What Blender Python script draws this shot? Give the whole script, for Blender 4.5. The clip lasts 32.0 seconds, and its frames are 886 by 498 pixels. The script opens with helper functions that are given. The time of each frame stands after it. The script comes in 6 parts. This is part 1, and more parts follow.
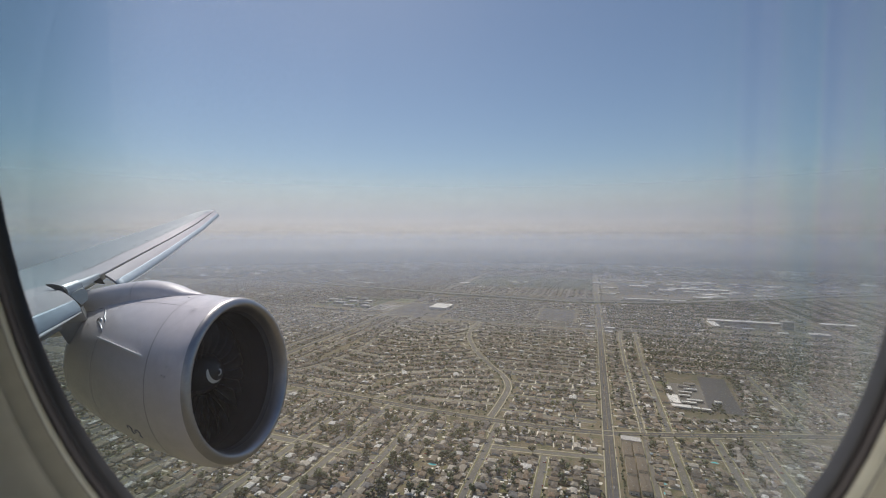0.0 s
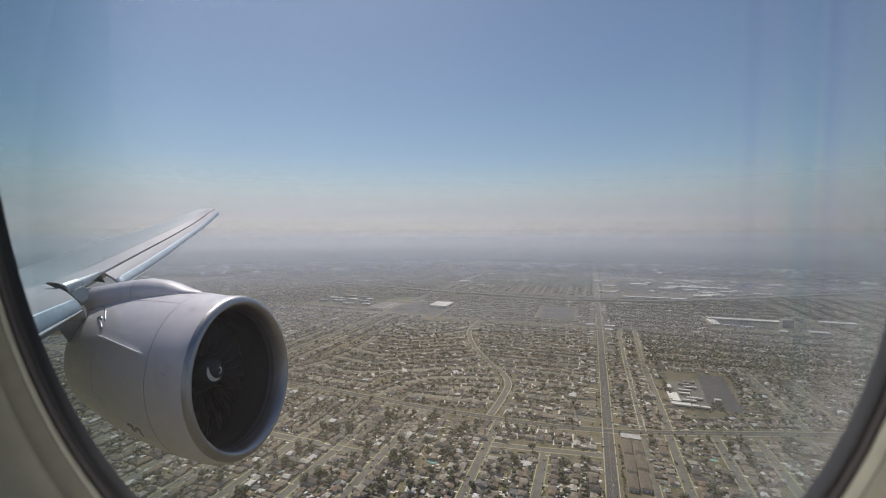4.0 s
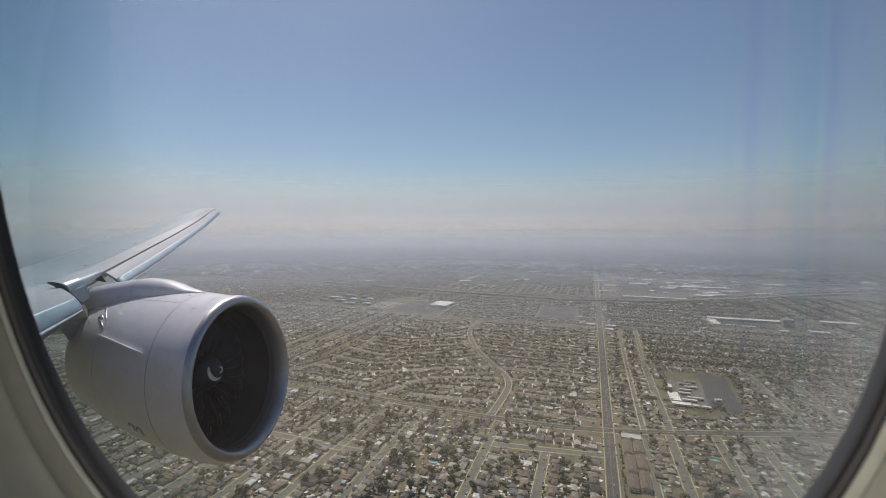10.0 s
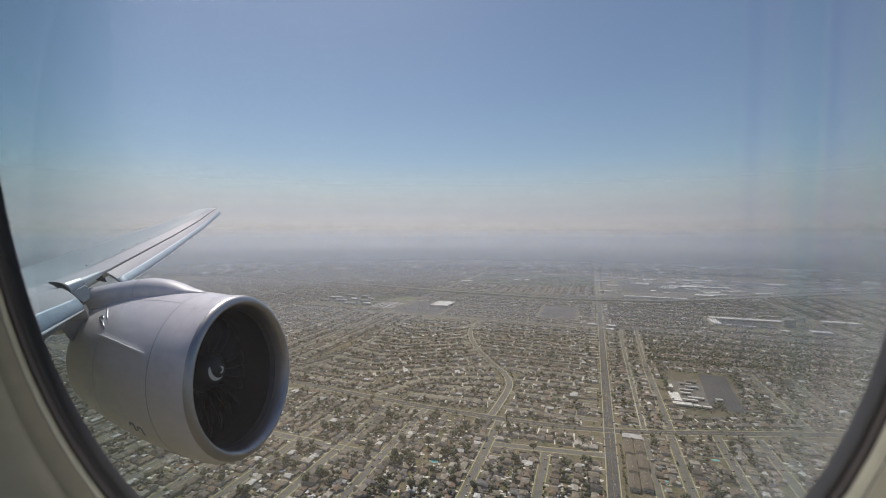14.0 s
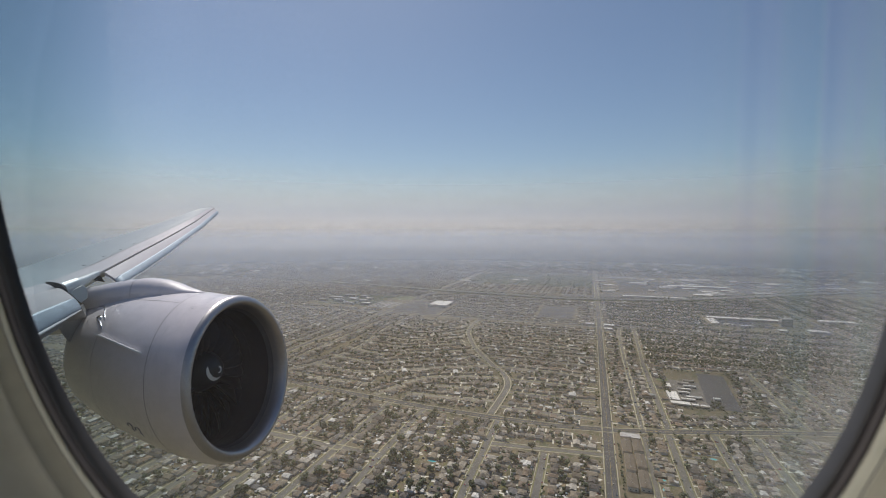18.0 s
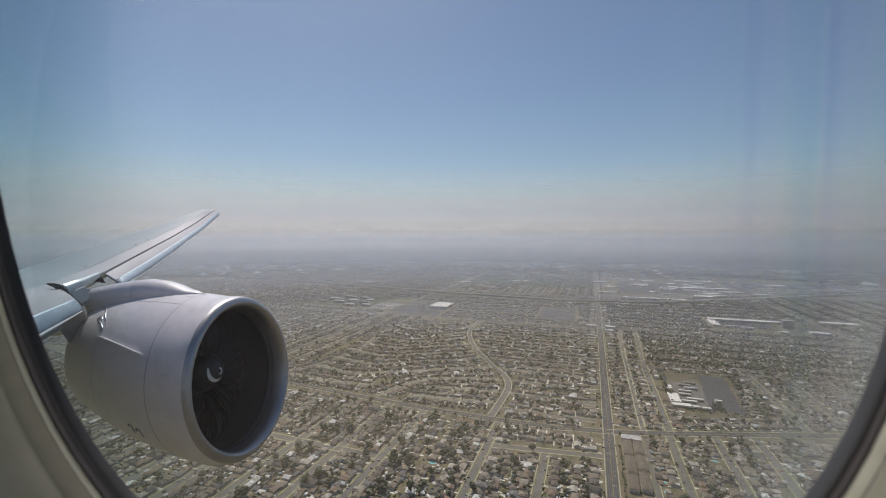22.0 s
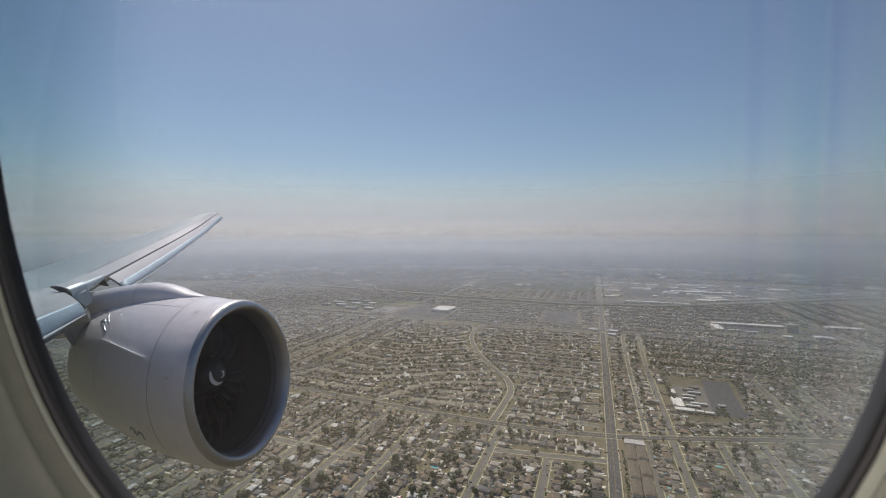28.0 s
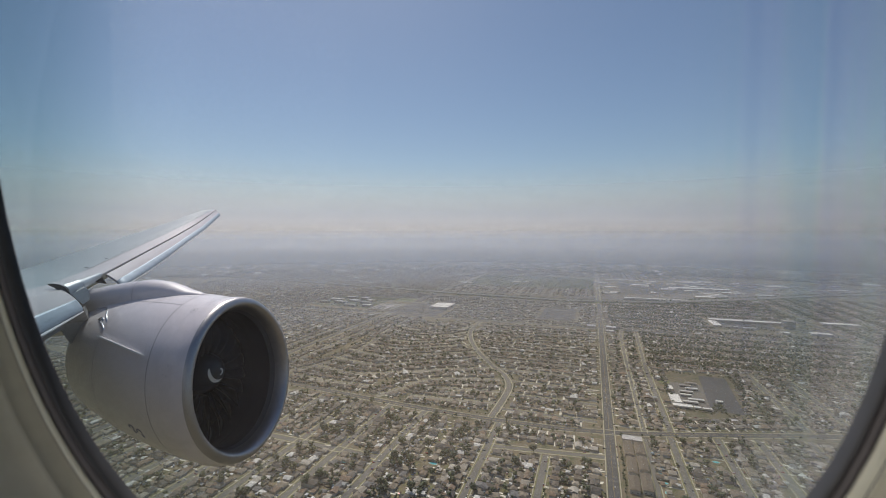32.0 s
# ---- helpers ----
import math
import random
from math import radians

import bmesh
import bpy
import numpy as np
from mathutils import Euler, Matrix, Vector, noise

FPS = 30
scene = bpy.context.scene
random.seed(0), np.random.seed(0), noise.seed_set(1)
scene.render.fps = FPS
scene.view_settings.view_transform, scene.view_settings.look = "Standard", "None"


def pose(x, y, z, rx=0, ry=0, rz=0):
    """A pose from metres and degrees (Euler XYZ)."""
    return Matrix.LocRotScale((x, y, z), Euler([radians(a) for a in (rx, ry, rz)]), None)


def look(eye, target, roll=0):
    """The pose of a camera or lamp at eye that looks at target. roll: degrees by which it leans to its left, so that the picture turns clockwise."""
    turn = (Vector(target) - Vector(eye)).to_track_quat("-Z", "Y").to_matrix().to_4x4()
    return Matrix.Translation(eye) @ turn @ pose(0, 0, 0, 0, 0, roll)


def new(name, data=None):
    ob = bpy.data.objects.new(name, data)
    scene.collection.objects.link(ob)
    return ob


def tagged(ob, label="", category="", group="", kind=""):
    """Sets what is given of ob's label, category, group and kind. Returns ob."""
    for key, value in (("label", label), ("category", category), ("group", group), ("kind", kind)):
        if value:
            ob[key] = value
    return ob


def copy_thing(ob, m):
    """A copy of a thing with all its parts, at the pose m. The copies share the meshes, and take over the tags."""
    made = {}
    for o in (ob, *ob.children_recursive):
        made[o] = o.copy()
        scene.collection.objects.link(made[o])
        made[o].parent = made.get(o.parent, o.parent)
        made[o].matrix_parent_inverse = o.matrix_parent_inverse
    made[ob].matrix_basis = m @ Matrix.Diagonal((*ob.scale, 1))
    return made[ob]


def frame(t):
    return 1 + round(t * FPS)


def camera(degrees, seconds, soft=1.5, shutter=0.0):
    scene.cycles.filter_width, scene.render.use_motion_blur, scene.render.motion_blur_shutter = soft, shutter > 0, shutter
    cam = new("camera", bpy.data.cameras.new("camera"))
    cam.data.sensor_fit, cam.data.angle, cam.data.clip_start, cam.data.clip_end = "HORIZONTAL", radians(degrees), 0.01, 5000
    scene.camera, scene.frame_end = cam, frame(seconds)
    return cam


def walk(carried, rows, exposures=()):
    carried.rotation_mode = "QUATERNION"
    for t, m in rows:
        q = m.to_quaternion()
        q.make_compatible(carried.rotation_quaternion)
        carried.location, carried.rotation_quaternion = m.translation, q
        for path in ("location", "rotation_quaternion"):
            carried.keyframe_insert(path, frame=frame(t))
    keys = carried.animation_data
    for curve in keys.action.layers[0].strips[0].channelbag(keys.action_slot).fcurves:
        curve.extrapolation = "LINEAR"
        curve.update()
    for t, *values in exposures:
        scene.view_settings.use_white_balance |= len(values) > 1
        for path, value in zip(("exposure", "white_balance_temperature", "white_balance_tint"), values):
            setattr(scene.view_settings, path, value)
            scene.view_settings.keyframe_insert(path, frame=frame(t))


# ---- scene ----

# Plan: x to the west, y to the south, z up, metres. The camera stands in an airliner's cabin, 330 m above a
# flat city, close behind a window, and looks out and a little aft over the engine and the wing.
HEIGHT = 330.0
YAW, PITCH = 19.1, -2.55
SHAKE = [
    (0, -0.01, 0.28, -0.04), (0.5, -0.21, -0.11, -0.03), (1, 0.08, 0.39, -0.02), (1.5, -0.09, -0.20, -0.02),
    (2, 0.00, 0.27, -0.03), (2.5, 0.10, 0.18, -0.03), (3, 0.01, -0.03, -0.01), (3.5, 0.00, 0.08, -0.01), (5.5,
    -0.05, -0.23, -0.01), (6, 0.00, 0.09, -0.01), (6.5, -0.09, -0.32, 0.01), (7, -0.02, -0.03, -0.01), (7.5,
    -0.09, -0.26, -0.01), (8, -0.01, 0.13, -0.03), (8.5, -0.10, -0.15, -0.01), (9, -0.07, -0.26, -0.01), (9.5,
    0.10, 0.12, -0.03), (10, 0.06, -0.01, -0.02), (10.5, 0.09, -0.03, -0.02), (11, 0.02, -0.20, -0.00), (11.5,
    0.22, 0.10, -0.01), (12, 0.15, -0.01, -0.02), (12.5, 0.02, -0.20, -0.00), (13, 0.13, -0.09, 0.00), (13.5,
    0.20, 0.01, -0.01), (14, 0.15, -0.02, -0.01), (14.5, -0.00, -0.14, -0.01), (16.5, -0.26, -0.36, 0.01),
    (17, -0.10, -0.03, -0.01), (17.5, -0.17, -0.25, 0.01), (18, -0.06, -0.06, -0.00), (18.5, -0.08, -0.12,
    0.01), (19, 0.00, -0.00, -0.00), (19.5, 0.07, -0.01, -0.00), (20, 0.08, 0.12, -0.00), (20.5, 0.13, 0.19,
    -0.03), (21, -0.01, -0.05, -0.00), (21.5, 0.03, 0.16, -0.00), (22, 0.03, 0.12, -0.01), (22.5, 0.11, 0.23,
    -0.02), (23, 0.03, 0.05, -0.02), (23.5, 0.14, 0.20, -0.01), (24, -0.02, -0.11, 0.01), (24.5, -0.05, -0.09,
    0.01), (25, 0.00, 0.11, 0.00), (25.5, 0.09, 0.31, -0.03), (27.5, 0.24, 0.43, -0.03), (28, 0.33, 0.59,
    -0.05), (28.5, 0.21, 0.40, -0.05), (29, 0.30, 0.32, -0.02), (29.5, 0.23, 0.50, -0.03), (30, 0.17, 0.19,
    -0.02), (30.5, 0.13, 0.21, -0.02), (31, 0.11, 0.04, 0.00), (31.5, 0.25, 0.35, -0.01), (32, 0.12, 0.20,
    -0.00),
]
cam = camera(91.8, 32.0, soft=1.0)
# focused on the city: the window's rim, a hand's width away, is soft
cam.data.dof.use_dof, cam.data.dof.focus_distance, cam.data.dof.aperture_fstop = True, 300.0, 10.5
walk(cam, [(t, pose(0, 0, HEIGHT, 90 + PITCH + p, r, YAW + y)) for t, y, p, r in SHAKE], exposures=[(0, 0.0), (32, 0.0)])

# ---- world and light ----
SUN_ELEVATION, SUN_AZIMUTH = radians(53), radians(36)   # azimuth: from south (+y) towards east (-x)
world = bpy.data.worlds.new("sky")
scene.world = world
world.use_nodes = True
wn = world.node_tree
sky = wn.nodes.new("ShaderNodeTexSky")
sky.sky_type = 'NISHITA'
sky.sun_disc = False
sky.sun_elevation = SUN_ELEVATION
sky.sun_rotation = -SUN_AZIMUTH
sky.altitude = 300
sky.air_density, sky.dust_density, sky.ozone_density = 1.1, 0.7, 2.8
wn.links.new(sky.outputs[0], wn.nodes["Background"].inputs[0])
wn.nodes["Background"].inputs[1].default_value = 0.070
sun = new("sun", bpy.data.lights.new("sun", 'SUN'))
sun.data.energy, sun.data.angle, sun.data.color = 3.4, radians(0.55), (1.0, 0.94, 0.86)
toward = Vector((-math.sin(SUN_AZIMUTH) * math.cos(SUN_ELEVATION), math.cos(SUN_AZIMUTH) * math.cos(SUN_ELEVATION), math.sin(SUN_ELEVATION)))
sun.matrix_world = look(toward * 1000, (0, 0, 0))

# fill lamp added inside the cabin to brighten the wall round the window
cabin_fill = new("cabin_fill_light", bpy.data.lights.new("cabin_fill_light", 'AREA'))
cabin_fill.data.size, cabin_fill.data.energy, cabin_fill.data.color = 0.4, 1.7, (1.0, 0.93, 0.80)
cabin_fill.matrix_world = pose(0, 0, HEIGHT, 0, 0, 5.6) @ look((-0.55, -0.42, 0.22), (0.14, 0.09, -0.10))


# ---- materials ----
def material(name, build, rough=0.8, metal=0.0, bump=None, coat=0.0, spec=0.5):
    """build(n, l) returns the colour socket or an rgb tuple; bump: (scale, strength)."""
    m = bpy.data.materials.new(name)
    m.use_nodes = True
    n, l = m.node_tree.nodes, m.node_tree.links
    b = n["Principled BSDF"]
    b.inputs["Roughness"].default_value = rough
    b.inputs["Metallic"].default_value = metal
    b.inputs["Coat Weight"].default_value = coat
    b.inputs["Specular IOR Level"].default_value = spec
    c = build(n, l)
    if isinstance(c, tuple):
        b.inputs["Base Color"].default_value = (*c, 1)
    else:
        l.new(c, b.inputs["Base Color"])
    if bump:
        t = n.new("ShaderNodeTexNoise")
        t.inputs["Scale"].default_value = bump[0]
        t.inputs["Detail"].default_value = 4
        l.new(coords(n), t.inputs["Vector"])
        k = n.new("ShaderNodeBump")
        k.inputs["Strength"].default_value = bump[1]
        k.inputs["Distance"].default_value = bump[2] if len(bump) > 2 else 0.02
        l.new(t.outputs[0], k.inputs["Height"])
        l.new(k.outputs[0], b.inputs["Normal"])
    return m


def coords(n):
    return n.new("ShaderNodeTexCoord").outputs["Object"]


def ramp(n, l, fac, stops, hold=False):
    r = n.new("ShaderNodeValToRGB")
    r.color_ramp.interpolation = 'CONSTANT' if hold else 'LINEAR'
    e = r.color_ramp.elements
    while len(e) < len(stops):
        e.new(0.5)
    for k, (p, c) in zip(e, stops):
        k.position, k.color = p, (*c, 1)
    l.new(fac, r.inputs[0])
    return r.outputs[0]


def noisy(n, l, scale, stops, detail=4.0, vec=None):
    t = n.new("ShaderNodeTexNoise")
    t.inputs["Scale"].default_value = scale
    t.inputs["Detail"].default_value = detail
    l.new(vec or coords(n), t.inputs["Vector"])
    return ramp(n, l, t.outputs[0], stops)


def mixed(n, l, a, b, fac=0.5, mode='MULTIPLY'):
    m = n.new("ShaderNodeMix")
    m.data_type, m.blend_type = 'RGBA', mode
    if hasattr(fac, "default_value"):
        l.new(fac, m.inputs[0])
    else:
        m.inputs[0].default_value = fac
    for v, s in ((a, m.inputs[6]), (b, m.inputs[7])):
        if isinstance(v, tuple):
            s.default_value = (*v, 1)
        else:
            l.new(v, s)
    return m.outputs[2]


def plain(colour, scale, low=0.75, detail=5.0):
    """A colour with stains and grain at two scales."""
    def build(n, l):
        a = noisy(n, l, scale, ((0.3, (low,) * 3), (0.7, (1, 1, 1))), detail)
        b = noisy(n, l, scale * 9, ((0.3, (0.88,) * 3), (0.7, (1, 1, 1))), 3)
        return mixed(n, l, colour, mixed(n, l, a, b, 1.0), 1.0)
    return build


def palette(colours, source, scale, low=0.75):
    """One colour of a palette for each object or each loose piece, with stains."""
    def build(n, l):
        if source == "object":
            r = n.new("ShaderNodeObjectInfo").outputs["Random"]
        else:
            r = n.new("ShaderNodeNewGeometry").outputs["Random Per Island"]
        k = len(colours)
        c = ramp(n, l, r, [(i / k, v) for i, v in enumerate(colours)], True)
        return mixed(n, l, c, noisy(n, l, scale, ((0.3, (low,) * 3), (0.7, (1, 1, 1)))), 1.0)
    return build


ROOFS = [(0.158, 0.130, 0.100), (0.198, 0.164, 0.124), (0.230, 0.190, 0.138), (0.132, 0.115, 0.098), (0.215, 0.162, 0.112), (0.262, 0.218, 0.158), (0.182, 0.158, 0.130),
         (0.235, 0.166, 0.112), (0.450, 0.410, 0.340), (0.200, 0.166, 0.124), (0.156, 0.133, 0.104), (0.275, 0.230, 0.166), (0.170, 0.163, 0.155), (0.325, 0.288, 0.228)]
WALLS = [(0.50, 0.46, 0.39), (0.58, 0.55, 0.50), (0.42, 0.36, 0.29), (0.62, 0.60, 0.57), (0.48, 0.43, 0.40), (0.55, 0.48, 0.38)]
LEAVES = [(0.072, 0.096, 0.036), (0.100, 0.122, 0.046), (0.060, 0.084, 0.038), (0.120, 0.134, 0.056), (0.090, 0.098, 0.048), (0.135, 0.138, 0.068)]
FLATS = [(0.62, 0.61, 0.59), (0.45, 0.43, 0.41), (0.30, 0.29, 0.28), (0.70, 0.69, 0.67), (0.38, 0.35, 0.32), (0.52, 0.50, 0.47)]
CARS = [(0.65, 0.65, 0.66), (0.05, 0.05, 0.055), (0.35, 0.36, 0.37), (0.30, 0.04, 0.04), (0.05, 0.08, 0.18), (0.7, 0.68, 0.64), (0.12, 0.12, 0.13)]

roof_near = material("roof_shingle", palette(ROOFS, "object", 0.6, 0.65), 0.9, bump=(3, 0.5))
roof_far = material("roof_shingle_far", palette(ROOFS + [(0.64, 0.62, 0.57), (0.095, 0.085, 0.078)], "island", 0.6, 0.65), 0.9)
brown_shingle = material("brown_shingle", plain((0.175, 0.140, 0.100), 0.35, 0.6), 0.9, bump=(3, 0.5))
wall_near = material("stucco", palette(WALLS, "object", 0.5, 0.8), 0.9, bump=(8, 0.3))
wall_far = material("stucco_far", palette(WALLS, "island", 0.5, 0.8), 0.9)
flat_near = material("flat_roofing", palette(FLATS, "object", 0.12, 0.75), 0.85, bump=(2, 0.2))
TOWN = [v for pair in zip(ROOFS[:12], FLATS * 2) for v in (pair[0], pair[0], pair[1])][:30]
town_roof = material("town_roofing", palette(TOWN, "island", 0.12, 0.75), 0.85)
white_roof = material("white_roofing", plain((0.78, 0.75, 0.68), 0.08, 0.8), 0.8)
leaf_near = material("leaves", palette(LEAVES, "object", 0.9, 0.5), 0.75)
leaf_far = material("leaves_far", palette(LEAVES, "island", 0.9, 0.5), 0.75)
bark = material("bark", plain((0.13, 0.10, 0.075), 3, 0.6), 0.95, bump=(14, 0.6))
street_asphalt = material("worn_asphalt", plain((0.172, 0.160, 0.138), 0.06, 0.7), 0.92)
pale_asphalt = material("bleached_asphalt", plain((0.27, 0.245, 0.195), 0.06, 0.75), 0.92)
asphalt = material("asphalt", plain((0.090, 0.086, 0.083), 0.05, 0.7), 0.9, bump=(6, 0.2))
dark_asphalt = material("sealed_asphalt", plain((0.062, 0.062, 0.066), 0.04, 0.8), 0.85)
drive_concrete = material("drive_concrete", plain((0.78, 0.74, 0.62), 0.1, 0.8), 0.9)
concrete = material("concrete", plain((0.50, 0.47, 0.41), 0.1, 0.75), 0.9)
freeway_concrete = material("freeway_concrete", plain((0.21, 0.20, 0.18), 0.05, 0.7), 0.9)
walk_concrete = material("pavement_concrete", plain((0.47, 0.43, 0.32), 0.1, 0.75), 0.9)
paint_white = material("road_paint", plain((0.62, 0.61, 0.57), 0.5, 0.7), 0.8)
paint_yellow = material("road_paint_yellow", plain((0.55, 0.40, 0.10), 0.5, 0.7), 0.8)
water = material("pool_water", plain((0.14, 0.58, 0.60), 0.3, 0.85), 0.08)
window_dark = material("house_glass", plain((0.05, 0.06, 0.07), 1.0), 0.1)
door_paint = material("door_paint", palette([(0.30, 0.12, 0.08), (0.6, 0.58, 0.54), (0.14, 0.10, 0.08), (0.1, 0.15, 0.2)], "object", 1.0), 0.5)
car_paint_far = material("car_paint_far", palette(CARS, "island", 2.0, 0.9), 0.25, 0.2, coat=0.6)
CLUTTER = [(0.72, 0.70, 0.66), (0.45, 0.43, 0.40), (0.30, 0.27, 0.22), (0.78, 0.77, 0.75), (0.55, 0.50, 0.42), (0.20, 0.19, 0.18), (0.60, 0.60, 0.60), (0.25, 0.32, 0.36)]
clutter_paint = material("shed_paint", palette(CLUTTER, "island", 1.0, 0.8), 0.8)
car_paint = material("car_paint", palette(CARS, "object", 2.0, 0.9), 0.25, 0.2, coat=0.6)
car_glass = material("car_glass", plain((0.02, 0.022, 0.025), 2.0), 0.05)
rubber = material("rubber", plain((0.025, 0.025, 0.027), 5.0), 0.7)


def ground_colour(n, l):
    a = noisy(n, l, 0.055, ((0.30, (0.082, 0.092, 0.036)), (0.45, (0.150, 0.132, 0.080)), (0.60, (0.190, 0.154, 0.106)), (0.75, (0.120, 0.110, 0.060))), 7)
    b = noisy(n, l, 0.0022, ((0.35, (0.75, 0.78, 0.72)), (0.65, (1.1, 1.05, 1.0))), 3)
    c = noisy(n, l, 0.5, ((0.3, (0.7, 0.7, 0.66)), (0.7, (1.1, 1.1, 1.1))), 3)
    return mixed(n, l, mixed(n, l, a, b, 1.0), c, 1.0)


soil = material("dry_yards", ground_colour, 0.95)


def lawn_colour(n, l):
    return noisy(n, l, 0.03, ((0.3, (0.10, 0.14, 0.045)), (0.55, (0.16, 0.17, 0.07)), (0.75, (0.24, 0.21, 0.12))), 6)


verge = material("verge_grass", plain((0.24, 0.225, 0.095), 0.12, 0.6), 0.95)
lawn = material("lawn", lawn_colour, 0.95)
park_grass = material("park_grass", plain((0.085, 0.10, 0.040), 0.02, 0.6), 0.95)
dirt = material("playing_field_dirt", plain((0.32, 0.23, 0.16), 0.05, 0.75), 0.95)

GRASS = [(0.135, 0.140, 0.050), (0.190, 0.170, 0.075), (0.110, 0.122, 0.042), (0.250, 0.200, 0.110), (0.165, 0.155, 0.060), (0.285, 0.220, 0.135)]
yard_grass = material("yard_grass", palette(GRASS, "island", 0.4, 0.7), 0.95)
patio_concrete = material("patio_concrete", palette([(0.55, 0.52, 0.46), (0.42, 0.39, 0.34), (0.66, 0.63, 0.57), (0.36, 0.30, 0.24)], "island", 0.5, 0.8), 0.9)
fence_wood = material("fence_wood", palette([(0.24, 0.18, 0.12), (0.38, 0.34, 0.29), (0.17, 0.13, 0.09), (0.50, 0.47, 0.42)], "island", 2.0, 0.7), 0.9)

# aircraft
cowl_paint = material("cowl_paint", plain((0.82, 0.752, 0.78), 0.7, 0.94), 0.45, coat=0.6)
wing_paint = material("wing_paint", plain((0.45, 0.47, 0.48), 0.5, 0.88), 0.38, bump=(30, 0.03, 0.002))
bare_metal = material("polished_aluminium", plain((0.47, 0.45, 0.46), 2.0, 0.9), 0.40, 1.0)
slat_metal = material("bare_slat_metal", plain((0.46, 0.52, 0.60), 5.0, 0.8), 0.68, 0.85)
polished = material("glint_metal", plain((0.92, 0.91, 0.92), 6.0, 0.95), 0.22, 1.0)
flap_metal = material("flap_metal", plain((0.56, 0.58, 0.62), 5.0, 0.85), 0.45, 0.55)
slat_paint = material("slat_paint", plain((0.64, 0.59, 0.605), 0.5, 0.9), 0.4)
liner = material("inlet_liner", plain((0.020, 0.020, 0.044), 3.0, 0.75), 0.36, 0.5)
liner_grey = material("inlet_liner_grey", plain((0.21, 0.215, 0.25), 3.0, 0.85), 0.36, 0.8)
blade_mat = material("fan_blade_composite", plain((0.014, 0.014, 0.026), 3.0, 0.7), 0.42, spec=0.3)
spinner_mat = material("spinner_black", plain((0.014, 0.016, 0.024), 3.0, 0.8), 0.4)
swirl_mat = material("swirl_paint", plain((0.8, 0.8, 0.8), 8.0, 0.85), 0.5)
strake_paint = material("strake_paint", plain((0.90, 0.89, 0.90), 2.0, 0.9), 0.3)
seam_mat = material("panel_seam", plain((0.40, 0.375, 0.39), 6.0, 0.8), 0.7)
cove_paint = material("primer_grey", plain((0.44, 0.42, 0.41), 4.0, 0.8), 0.6)
gap_mat = material("shaded_cove", plain((0.10, 0.10, 0.10), 4.0, 0.7), 0.7)
blue_mark = material("blue_mark", plain((0.10, 0.11, 0.22), 6.0, 0.8), 0.45)
cabin_mat = material("cabin_plastic", plain((0.58, 0.555, 0.48), 12.0, 0.92), 0.55, bump=(400, 0.06, 0.0005))
trim_mat = material("cream_rim", plain((0.86, 0.84, 0.75), 12.0, 0.92), 0.35)
seal_mat = material("window_seal", plain((0.135, 0.120, 0.135), 20.0, 0.8), 0.5)
gasket_mat = material("window_gasket", plain((0.052, 0.052, 0.062), 20.0, 0.8), 0.45)


WX, WZ = -0.0752, 0.0788      # the window's middle in the aircraft's frame


